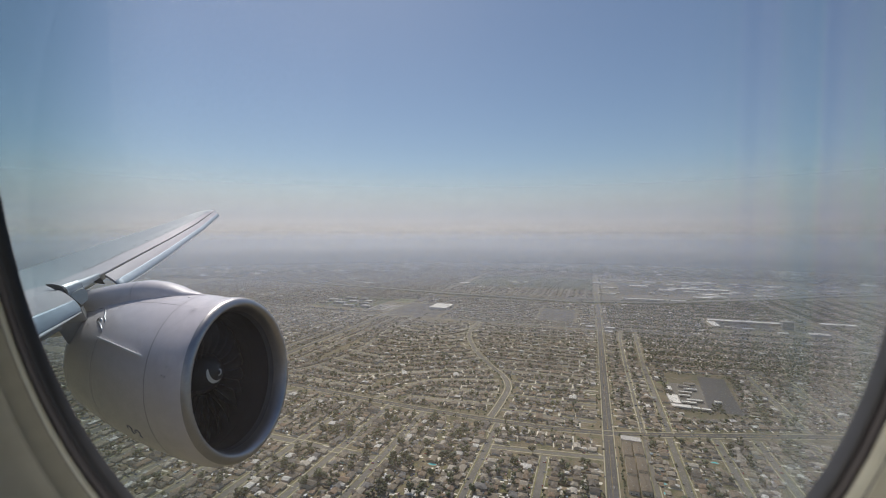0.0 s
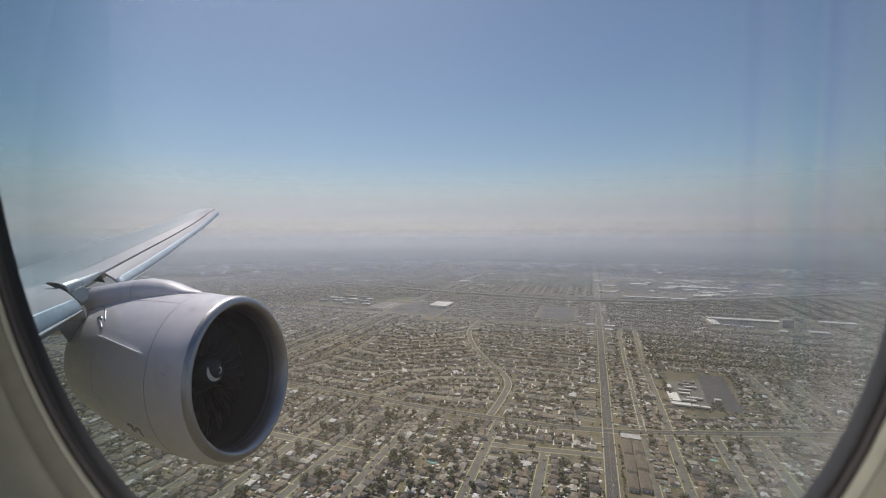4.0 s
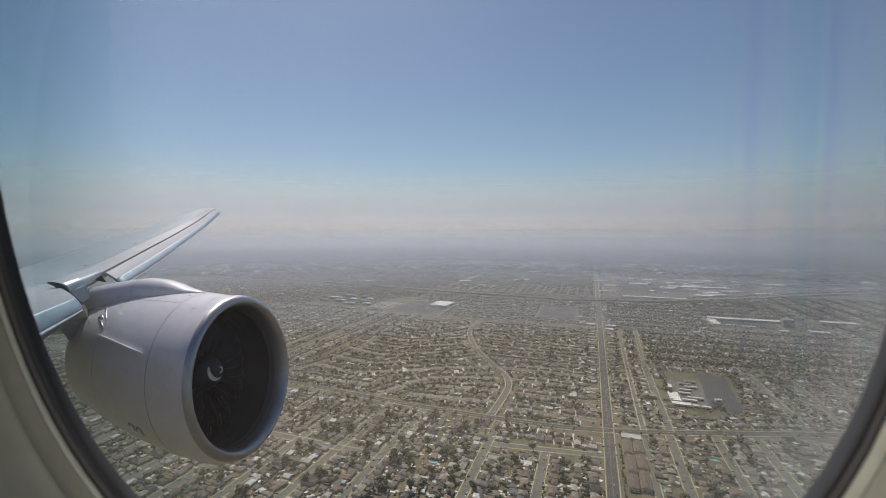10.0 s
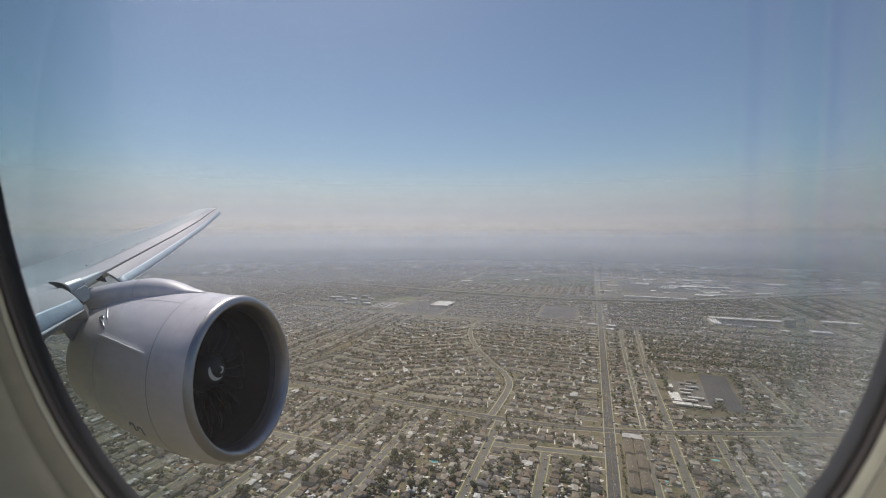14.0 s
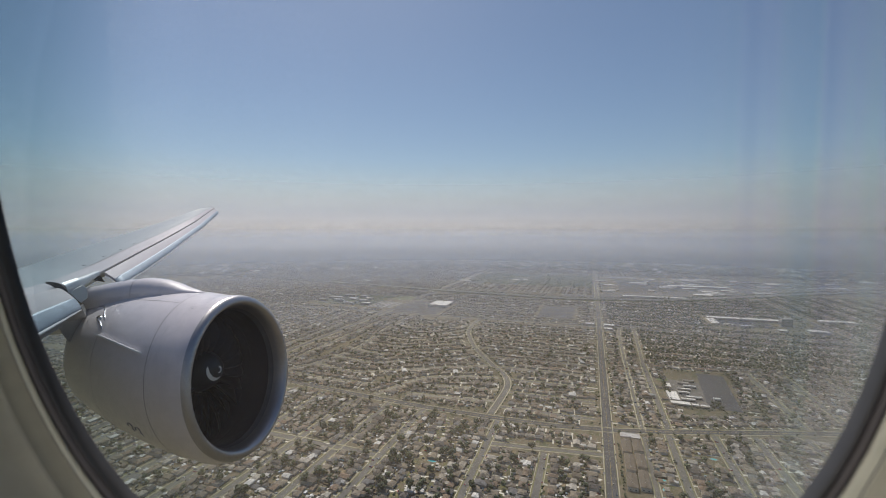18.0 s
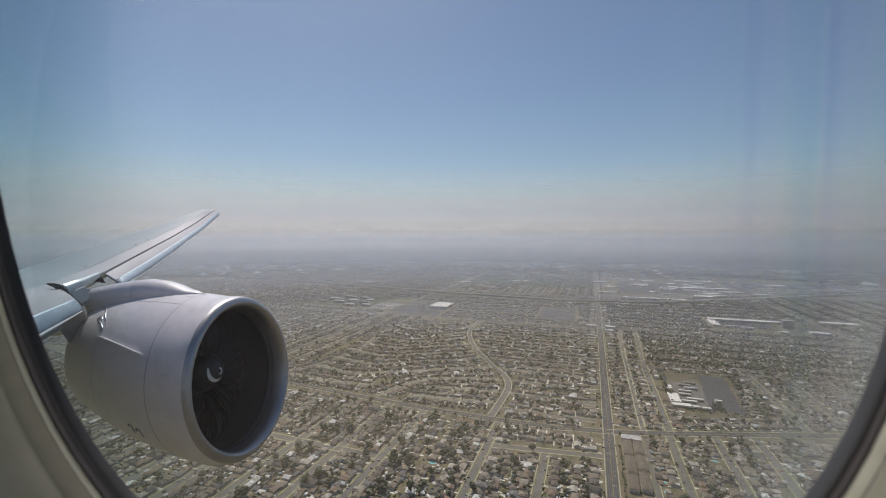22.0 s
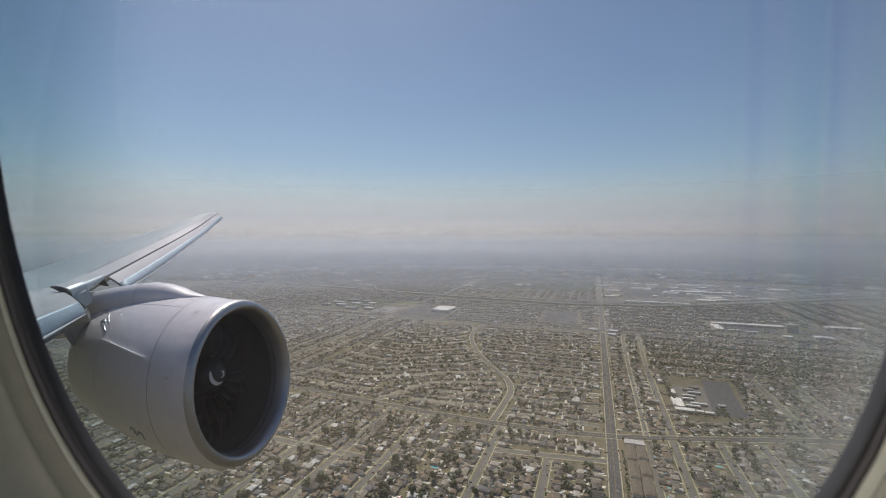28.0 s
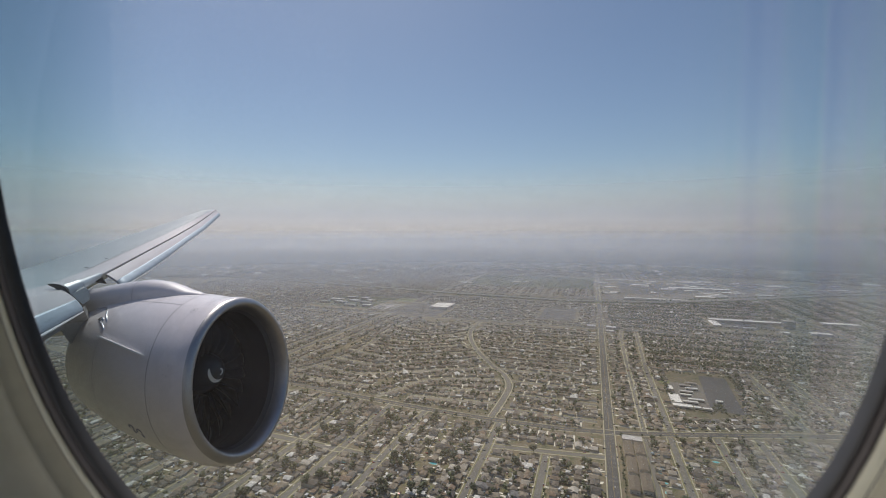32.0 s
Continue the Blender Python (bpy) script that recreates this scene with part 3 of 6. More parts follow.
    for x, z, w, h in ((-0.95, 1.93, 0.02, 0.01), (-1.15, 1.97, 0.12, 0.05), (-1.4, 2.0, 0.22, 0.10), (-1.65, 2.02, 0.29, 0.21), (-1.95, 2.03, 0.34, 0.32), (-2.4, 2.04, 0.38, 0.41), (-2.9, 2.04, 0.40, 0.42),
                       (-3.5, 2.04, 0.40, 0.40), (-4.1, 2.03, 0.40, 0.37), (-4.9, 2.0, 0.40, 0.36), (-6.0, 2.0, 0.38, 0.36)):
        rings.append([(x, 0.2 + w * math.copysign(abs(math.cos(t)) ** 0.8, math.cos(t)), z + (h if math.sin(t) > 0 else 0.7) * math.sin(t)) for t in [2 * math.pi * i / 32 for i in range(32)]])
    p = part("pylon", loft(rings, caps=True), cowl_paint, e, "smooth pylon fairing", True)
    part("pylon_seam", loft([[(-2.62 + dx, 0.2 + 0.395 * math.copysign(abs(math.cos(t)) ** 0.8, math.cos(t)), 2.04 + (0.421 if math.sin(t) > 0 else 0.7) * math.sin(t)) for t in [2 * math.pi * i / 32 for i in range(32)]] for dx in (0, -0.014)]), seam_mat, p)
    return e


jet_engine()


# ---- wing ----
def between(stations, y):
    for a, b in zip(stations, stations[1:]):
        if a[0] <= y <= b[0]:
            s = (y - a[0]) / (b[0] - a[0])
            return [u + (v - u) * s for u, v in zip(a, b)]
    return list(stations[-1])


# span y, then x and z of the front upper edge, the crest, the trailing edge
WING = [(2.6, -7.05, -1.20, -10.5, -1.22, -17.5, -2.7), (7.2, -10.35, -1.27, -13.0, -1.21, -17.6, -2.6), (9.4, -12.02, -1.16, -14.85, -1.08, -18.6, -2.5),
        (13.0, -14.55, -0.71, -16.9, -0.54, -20.3, -1.9), (16.4, -16.92, -0.28, -18.85, -0.04, -22.0, -1.25), (20.0, -19.42, 0.22, -20.9, 0.49, -23.8, -0.65),
        (22.2, -20.96, 0.53, -22.17, 0.84, -24.9, -0.25), (26.6, -24.03, 1.25, -24.7, 1.53, -26.9, 0.80), (29.5, -26.05, 1.73, -26.35, 1.78, -27.2, 1.45)]
# span y, nose x, nose z
OUTBOARD_NOSE = [(9.45, -11.46, -1.55), (9.82, -11.73, -1.50), (11.64, -13.01, -1.32), (14.29, -14.87, -0.98), (17.57, -17.18, -0.49), (22.21, -20.44, 0.14), (29.45, -25.58, 1.30)]
INBOARD_NOSE = [(3.0, -6.75, -2.0), (5.68, -8.68, -1.80), (7.05, -9.62, -1.68)]


def wing_ring(y):
    _, gx, gz, cx, cz, tx, tz = between(WING, y)
    d = gx - tx
    t = 0.10 * d
    return [(gx, y, gz), (gx * 0.75 + cx * 0.25, y, gz + 0.42 * (cz - gz)), (gx * 0.5 + cx * 0.5, y, gz + 0.72 * (cz - gz)), (cx, y, cz), (cx * 0.5 + tx * 0.5, y, cz * 0.55 + tz * 0.45), (tx, y, tz),
            (tx + 0.3 * d, y, tz - 0.45 * t), (gx - 0.35 * d, y, gz - t), (gx - 0.12 * d, y, gz - 0.85 * t), (gx - 0.02 * d, y, gz - 0.35 * t), (gx - 0.005, y, gz - 0.05)]


def slat_rings(nose, steps, lo, hi, thick=0.05, lift=0.0):
    """Rings of a slat's shell along its nose stations; its section runs from lo to hi (0: nose, 1: rear edge by the wing)."""
    rings = []
    for i in range(steps + 1):
        y, nx, nz = between(nose, nose[0][0] + (nose[-1][0] - nose[0][0]) * i / steps)
        _, gx, gz, *_ = between(WING, y)
        dx, dz = gx + 0.05 - nx, gz - 0.045 + lift - nz
        ring = []
        for k in range(9):
            q = lo + (hi - lo) * k / 8
            ring.append(Vector((nx + dx * (q ** 1.35), y, nz + dz * (q ** 0.85))))
        if lo == 0:
            ring = [Vector((nx - 0.06, y, nz - 0.035)), Vector((nx - 0.015, y, nz - 0.025))] + ring
        rings.append(ring + [p + Vector((-thick * 0.7, 0, -thick)) for p in reversed(ring)])
    return rings


def airplane_wing():
    w = empty("airplane_wing", PLANE, "swept light grey airliner wing with extended slats and pointed tip", "wing")
    ys = [2.6 + 0.6 * i for i in range(45)] + [29.5]
    skin = loft([wing_ring(y) for y in ys], caps=True)
    skin.faces.ensure_lookup_table()
    for i, f in enumerate(skin.faces):
        if len(f.verts) == 4 and i % 11 in (0, 10):
            f.material_index = 1     # the leading edge panels are a warmer paint
    main = part("wing_box", skin, [wing_paint, slat_paint], w)
    for nose, k, lift, text in ((OUTBOARD_NOSE, 44, 0.0, "outboard slat with a bare metal nose"), (INBOARD_NOSE, 12, 0.06, "inboard slat with a bare metal nose")):
        sl = part("slat", loft(slat_rings(nose, k, 0.46, 1.0, 0.05, lift), caps=True), slat_paint, w, text)
        part("slat_nose", loft(slat_rings(nose, k, 0.0, 0.46, 0.05, lift), caps=True), slat_metal, sl, "bare metal leading edge", True)
    # a white bar along each nose paints in the bright reflection there
    for nose in (INBOARD_NOSE, OUTBOARD_NOSE):
        part("slat_lip", tube([(x - 0.01, y, z - 0.035) for y, x, z in nose], 0.022 if nose is OUTBOARD_NOSE else 0.035), strake_paint, w, "white bar painting in the bright reflection under the slat", True)
    # short flap over the pylon, in two curved pieces of bare metal
    for text, ends in (("lower piece of the short flap", (((-10.305, 7.16, -1.174), (-10.179, 7.20, -1.399)), ((-10.528, 7.64, -1.12), (-10.45, 7.7, -1.323)))),
                       ("upper piece of the short flap", (((-10.525, 7.65, -1.135), (-10.455, 7.71, -1.324)), ((-11.381, 8.75, -1.080), (-11.272, 8.75, -1.174))))):
        rings = []
        for i in range(6):
            top, low = (Vector(ends[0][k]).lerp(Vector(ends[1][k]), i / 5) for k in (0, 1))
            edge = [top.lerp(low, q / 6) + Vector((0.05, -0.01, 0.035)) * math.sin(math.pi * q / 6) for q in range(7)]
            rings.append(edge + [p + Vector((-0.05, 0.02, -0.03)) for p in reversed(edge)])
        part("krueger_flap", loft(rings, caps=True), flap_metal, w, text)
    # a dark plate put in for the shade of the opening behind the flap
    gap = [(-10.461, 6.97, -1.13), (-10.344, 7.0, -1.128), (-10.217, 7.033, -1.149), (-10.127, 7.057, -1.205), (-10.062, 7.075, -1.291), (-9.975, 7.099, -1.427), (-10.078, 7.072, -1.383), (-10.19, 7.042, -1.297), (-10.324, 7.006, -1.192)]
    part("flap_gap", loft([[(x - d, y + d * 0.3, z - d * 0.5) for x, y, z in gap] for d in (0, 0.06)], caps=True), gap_mat, w, "dark plate standing for the shade behind the short flap")
    end = [(-11.345, 8.70, -1.318), (-11.337, 8.80, -1.195), (-11.43, 9.0, -1.40)]
    part("flap_gap", loft([[(x - d, y, z) for x, y, z in end] for d in (0, 0.10)], caps=True), rubber, w, "dark end of the short flap")
    # flat-sided box fairing between the inboard slat and the pylon
    face = [(-10.232, 7.25, -1.383), (-10.341, 7.62, -1.283), (-10.335, 7.689, -1.331), (-10.296, 7.706, -1.437), (-10.233, 7.654, -1.572), (-10.162, 7.45, -1.653), (-10.193, 7.334, -1.52)]
    mid_face = sum((Vector(p) for p in face), Vector()) / len(face)
    rings = []
    for d, k in ((0.0, 0.95), (0.02, 1.0), (0.4, 1.0), (0.8, 0.9)):
        rings.append([mid_face + (Vector(p) - mid_face) * k + Vector((-0.819, 0.25, -0.05)) * d for p in face])
    part("pylon_shroud", loft(rings, caps=True), wing_paint, w)
    wedge = [(-10.31, 7.0, -2.01), (-10.37, 7.3, -2.53), (-10.40, 7.75, -2.10), (-9.9, 7.25, -1.68)]
    part("strut_fairing", loft([[(x - 0.35 * d, y + 0.3 * d, z) for x, y, z in wedge] for d in (0, 1.0)], caps=True), cove_paint, w, "dark fairing under the slat")
    # a sheet put in where the shaded hollow behind the slat would show
    part("slat_cove", loft([[(x - 0.62, y + 0.05, z - 0.02 - dz) for y, x, z in INBOARD_NOSE] for dz in (0.0, 0.42)] + [[(x - 1.6, y + 0.05, z - 0.45) for y, x, z in INBOARD_NOSE]], closed=False), cove_paint, w, "grey sheet standing for the shaded cove behind the slat")
    # skin seams and a row of small fittings
    for y in (10.6, 12.3, 14.0, 15.5, 16.6, 19.5, 22.5, 25.5):
        r = wing_ring(y)
        bm = bmesh.new()
        up, d = Vector((0, 0, 0.005)), Vector((-0.02, 0.03, 0))
        a, b = Vector(r[0]), Vector(r[0]).lerp(Vector(r[1]), 0.55)
        bm.faces.new([bm.verts.new(p + up) for p in (a, b, b + d, a + d)])
        part("skin_seam", bm, seam_mat, main)
    for s in range(13):
        y = 9.8 + s * 1.25
        c = Vector(wing_ring(y)[1]).lerp(Vector(wing_ring(y)[2]), 0.3)
        part("skin_fitting", boxed(c.x - 0.03, c.x + 0.03, c.y - 0.03, c.y + 0.03, c.z - 0.02, c.z + 0.010), seam_mat, main)
    for y0, y1 in ((9.3, 13.0), (13.0, 16.4), (16.4, 20.0), (20.0, 22.2), (22.2, 26.6)):
        a, b = Vector(wing_ring(y0)[1]), Vector(wing_ring(y1)[1])
        bm = bmesh.new()
        up, d = Vector((0, 0, 0.004)), Vector((-0.03, 0, 0.0))
        bm.faces.new([bm.verts.new(p + up) for p in (a, b, b + d, a + d)])
        part("skin_seam", bm, seam_mat, main)
    r = wing_ring(29.5)
    part("wing_tip", loft([[(p[0] - k * 0.7, 29.5 + k, p[2] + 0.1 * k) for p in r] for k in (0, 0.15, 0.28)], caps=True), rubber, w, "dark tip light fairing")
    return w


airplane_wing()


# ---- cabin wall, window, fuselage ----
def oval(cx, cz, a, b, y, power=2.42, steps=96):
    out = []
    for i in range(steps):
        t = 2 * math.pi * i / steps
        c, s = math.cos(t), math.sin(t)
        rise = b * math.copysign(abs(s) ** (2 / power), s)
        out.append((cx - 0.07 * rise + a * math.copysign(abs(c) ** (2 / power), c), y, cz + rise))
    return out


def squared(half, y, cx, cz, steps=96):
    out = []
    for i in range(steps):
        t = 2 * math.pi * i / steps
        c, s = math.cos(t), math.sin(t)
        k = half / max(abs(c), abs(s))
        out.append((cx + c * k, y, cz + s * k))
    return out


def rim(off, y):
    """The window's outline, grown by off, at depth y."""
    pts, out = oval(WX, WZ, 0.1662, 0.2196, y), []
    grown = oval(WX, WZ, 0.1762, 0.2296, y)
    for p, q in zip(pts, grown):
        side = min(1, max(0, (p[0] - WX) / 0.15))
        # the seal is slimmer towards the front, the cream rim fuller
        e = min(off, 0.0140) * (0.72 - 0.34 * side) + min(max(off - 0.0140, 0), 0.0050) * (0.65 + 0.35 * side) + max(off - 0.0190, 0)
        k = e / 0.01
        out.append((p[0] + (q[0] - p[0]) * k + 0.0034 * side * min(1, max(0, (WZ - p[2]) / 0.15)), y, p[2] + (q[2] - p[2]) * k))
    return out


def cabin():
    frame_ob = part("window_1", loft([*[rim(0.0164 + 0.0026 * math.cos(t), 0.136 - 0.0013 * math.sin(t)) for t in [math.pi * (0.25 + 0.75 * i / 8) for i in range(9)]]]),
                    trim_mat, None, "", True, PLANE)
    tagged(frame_ob, "oval cabin window with a cream rim, dark seal and hazy pane", "window", kind="structure")
    part("seal", loft([rim(0.0165, 0.1345), rim(0.0138, 0.1368), rim(0.0125, 0.1362), rim(0.0110, 0.1362), rim(0.0095, 0.1372), rim(0.0085, 0.1385)]), seal_mat, frame_ob, "dark grey rubber seal", True)
    part("gasket", loft([rim(0.0092, 0.1382), rim(0.0078, 0.1368), rim(0.0064, 0.1368), rim(0.0056, 0.1378), rim(0.0050, 0.140), rim(0.0052, 0.1415)]), gasket_mat, frame_ob, "glossy black gasket", True)
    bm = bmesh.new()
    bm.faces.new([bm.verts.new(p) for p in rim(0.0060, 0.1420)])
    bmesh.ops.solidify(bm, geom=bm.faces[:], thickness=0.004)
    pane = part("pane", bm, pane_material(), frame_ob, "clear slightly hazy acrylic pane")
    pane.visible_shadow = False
    wall = part("wall_window", loft([rim(0.0168, 0.1351), rim(0.0176, 0.1345), rim(0.0184, 0.1336), rim(0.0192, 0.1320), rim(0.0203, 0.1296), rim(0.0201, 0.1290), rim(0.0199, 0.1284), rim(0.0206, 0.1276), rim(0.0222, 0.1262), rim(0.0232, 0.1240), rim(0.0238, 0.1180), rim(0.0246, 0.1080), rim(0.0280, 0.085), rim(0.0360, 0.066),
                                     rim(0.0530, 0.056), rim(0.0880, 0.0525), squared(0.42, 0.051, WX, WZ), squared(0.59, 0.050, WX, WZ), squared(0.60, 0.050, WX, WZ), squared(0.60, 0.185, WX, WZ), oval(-0.094, 0.104, 0.232, 0.31, 0.185), oval(-0.08, 0.086, 0.183, 0.240, 0.146), rim(0.0085, 0.1425)]),
                cabin_mat, None, "", True, PLANE)
    tagged(wall, "beige moulded plastic cabin side wall round the window", "wall", kind="structure")
    # the lining round the seat, left open behind to let sky light in
    bm = loft([squared(0.60, 0.09, WX, WZ, 32), squared(0.62, -0.7, WX, WZ, 32), squared(0.64, -0.7, WX, WZ, 32), squared(0.62, 0.09, WX, WZ, 32)])
    shell = part("wall_cabin", bm, cabin_mat, None, "", False, PLANE)
    tagged(shell, "plain beige cabin lining behind the seat", "wall", kind="structure")


cabin()


def fuselage():
    bm = bmesh.new()
    cy, cz, r = -2.82, -0.85, 3.10
    xs = [-24, -18, -12, -8, -5, -3, -1.5, WX - 0.6, WX + 0.6, 1.5, 3, 5, 8, 11]
    a_lo, a_hi = math.asin((WZ - 0.6 - cz) / r), math.asin((WZ + 0.6 - cz) / r)
    angles = [a_lo + (a_hi - a_lo) * i / 4 for i in range(5)] + [a_hi + (2 * math.pi - a_hi + a_lo) * i / 36 for i in range(1, 36)]
    grid = [[bm.verts.new((x, cy + r * math.cos(a), cz + r * math.sin(a))) for a in angles] for x in xs]
    for i in range(len(xs) - 1):
        for j in range(len(angles)):
            # holes for the window and, on the far side, for light into the cabin
            if (i == 7 and j < 4) or (3 <= i <= 11 and 0.62 * math.pi < angles[j] < 1.25 * math.pi):
                continue
            k = (j + 1) % len(angles)
            bm.faces.new((grid[i][j], grid[i + 1][j], grid[i + 1][k], grid[i][k]))
    f = part("fuselage", bm, wing_paint, None, "", True, PLANE)
    tagged(f, "light grey rounded airliner fuselage side", "fuselage", kind="structure")


fuselage()

# ---- city: templates as plain arrays ----
rng = np.random.default_rng(7)


class Shape:
    """Triangles for joined things: vertices, triangles and a material number for each triangle."""
    def __init__(self, bm):
        bmesh.ops.recalc_face_normals(bm, faces=bm.faces)
        bmesh.ops.triangulate(bm, faces=bm.faces[:])
        bm.verts.index_update()
        self.v = np.array([v.co[:] for v in bm.verts], dtype=np.float32)
        self.t = np.array([[v.index for v in f.verts] for f in bm.faces], dtype=np.int32)
        self.m = np.array([f.material_index for f in bm.faces], dtype=np.int32)
        bm.free()


class Crowd:
    """Many placed shapes that become one mesh."""
    def __init__(self):
        self.v, self.t, self.m, self.n = [], [], [], 0

    def add(self, shape, x, y, z, turn, sx, sy, sz):
        """Arrays of places, turns (radians) and scales."""
        k, n = len(x), len(shape.v)
        if not k:
            return
        c, s = np.cos(turn)[:, None], np.sin(turn)[:, None]
        vx, vy, vz = shape.v[None, :, 0] * sx[:, None], shape.v[None, :, 1] * sy[:, None], shape.v[None, :, 2] * sz[:, None]
        out = np.stack([vx * c - vy * s + x[:, None], vx * s + vy * c + y[:, None], vz + z[:, None]], axis=2)
        self.v.append(out.reshape(-1, 3))
        self.t.append((shape.t[None] + (np.arange(k) * n)[:, None, None] + self.n).reshape(-1, 3))
        self.m.append(np.tile(shape.m, k))
        self.n += k * n

    def build(self, name, mats, label, category, parent=None):
        v, t, m = np.concatenate(self.v), np.concatenate(self.t), np.concatenate(self.m)
        me = bpy.data.meshes.new(name)
        me.vertices.add(len(v))
        me.vertices.foreach_set("co", v.astype(np.float32).ravel())
        me.loops.add(len(t) * 3)
        me.loops.foreach_set("vertex_index", t.astype(np.int32).ravel())
        me.polygons.add(len(t))
        me.polygons.foreach_set("loop_start", np.arange(0, len(t) * 3, 3, dtype=np.int32))
        for k in mats:
            me.materials.append(k)
        me.polygons.foreach_set("material_index", m.astype(np.int32))
        me.polygons.foreach_set("use_smooth", np.zeros(len(t), dtype=bool))
        me.update(calc_edges=True)
        ob = new(name, me)
        return tagged(ob, label, category, kind="stuff")


def gable(bm, x0, x1, y0, y1, z, rise, hip, mat=0):
    """A roof with thick eaves over a rectangle; hip: how far the ridge's ends stand in."""
    o, th = 0.55, 0.22
    x0, x1, y0, y1 = x0 - o, x1 + o, y0 - o, y1 + o
    along = (x1 - x0) >= (y1 - y0)
    lo = [bm.verts.new(p) for p in ((x0, y0, z - th), (x1, y0, z - th), (x1, y1, z - th), (x0, y1, z - th))]
    up = [bm.verts.new(p) for p in ((x0, y0, z), (x1, y0, z), (x1, y1, z), (x0, y1, z))]
    if along:
        r = [bm.verts.new((x0 + hip, (y0 + y1) / 2, z + rise)), bm.verts.new((x1 - hip, (y0 + y1) / 2, z + rise))]
        fs = ((up[0], up[1], r[1], r[0]), (up[2], up[3], r[0], r[1]), (up[1], up[2], r[1]), (up[3], up[0], r[0]))
    else:
        r = [bm.verts.new(((x0 + x1) / 2, y0 + hip, z + rise)), bm.verts.new(((x0 + x1) / 2, y1 - hip, z + rise))]
        fs = ((up[1], up[2], r[1], r[0]), (up[3], up[0], r[0], r[1]), (up[0], up[1], r[0]), (up[2], up[3], r[1]))
    for f in fs:
        bm.faces.new(f).material_index = mat
    for i in range(4):
        j = (i + 1) % 4
        bm.faces.new((lo[i], lo[j], up[j], up[i])).material_index = mat
    bm.faces.new(lo[::-1]).material_index = mat


def roof_bm(k, bm=None):
    bm = bm or bmesh.new()
    w, d, rise, hip, wing = HOUSES[k]
    gable(bm, -w / 2, w / 2, -d / 2, d / 2, 3.0, rise, hip)
    if wing:
        gable(bm, *wing, 2.96, rise * 0.85, hip * 0.6)
    return bm


def wall_bm(k, bm=None, mat=0):
    bm = bm or bmesh.new()
    w, d, rise, hip, wing = HOUSES[k]
    box(bm, -w / 2, w / 2, -d / 2, d / 2, 0, 2.9, mat)
    if wing:
        box(bm, *wing, 0, 2.85, mat)
    return bm


# width along the street, depth, roof rise, hip, wing (x0, x1, y0, y1) or None; the street is on the -y side
HOUSES = [(11.0, 9.0, 1.7, 3.2, (-5.5, -0.5, -9.0, -3.0)), (12.0, 8.5, 1.9, 0.0, (1.0, 6.0, -8.5, -3.0)), (10.5, 11.5, 1.8, 3.0, None), (12.5, 9.0, 1.6, 3.8, (0.5, 6.25, 2.0, 9.0)),
          (10.0, 13.0, 2.1, 0.0, None), (13.0, 8.0, 1.5, 2.8, (-6.5, -1.5, -8.0, -2.0)), (9.5, 9.5, 1.9, 2.6, (-1.0, 4.75, 3.0, 10.0)), (11.5, 10.0, 1.4, 3.5, (-5.75, 0.0, 3.0, 10.5))]
HOUSES = [(w * 0.94, d * 0.93, r * 0.82, h * 0.93, tuple(v * 0.93 for v in q) if q else None) for w, d, r, h, q in HOUSES]
far_house = []
for k in range(len(HOUSES)):
    bm = roof_bm(k)
    bm = wall_bm(k, bm, 1)
    far_house.append(Shape(bm))
bm = bmesh.new()
gable(bm, -3, 3, -3.2, 3.2, 2.5, 1.1, 0)
box(bm, -3, 3, -3.2, 3.2, 0, 2.4, 1)
shed_shape = Shape(bm)


def crown_bm(seed, blobs, leaves, sub=1, tall=1.0):
    """A crown of uneven clumps with loose leaf sprays round it; about 1 m in radius, centred 1.5 m up."""
    r = random.Random(seed)
    bm = bmesh.new()
    for b in range(blobs):
        a, h = r.uniform(0, 6.283), r.uniform(-0.5, 0.62)
        q = math.sqrt(max(0.05, 1 - h * h)) * r.uniform(0.25, 0.72) if b else 0
        c = Vector((q * math.cos(a), q * math.sin(a), (1.5 + h * 0.8) * tall))
        size = r.uniform(0.30, 0.50) if b else 0.6
        made = bmesh.ops.create_icosphere(bm, subdivisions=sub, radius=size)
        turn = Euler((r.uniform(0, 3), r.uniform(0, 3), r.uniform(0, 3))).to_matrix()
        for v in made["verts"]:
            p = turn @ v.co
            v.co = c + Vector((p.x, p.y, p.z * 0.8 * tall)) * r.uniform(0.62, 1.28)
    for b in range(leaves):
        a, h = r.uniform(0, 6.283), r.uniform(-0.75, 0.95)
        q = math.sqrt(max(0.05, 1 - h * h)) * r.uniform(0.7, 1.15)
        c = Vector((q * math.cos(a), q * math.sin(a), (1.5 + h * 0.75) * tall))
        u = Vector((r.uniform(-1, 1), r.uniform(-1, 1), r.uniform(-1, 1))).normalized() * r.uniform(0.10, 0.2)
        w = u.cross(Vector((r.uniform(-1, 1), r.uniform(-1, 1), r.uniform(-1, 1)))).normalized() * r.uniform(0.08, 0.16)
        bm.faces.new([bm.verts.new(c + p) for p in (u, w, -u, -w)])
    return bm


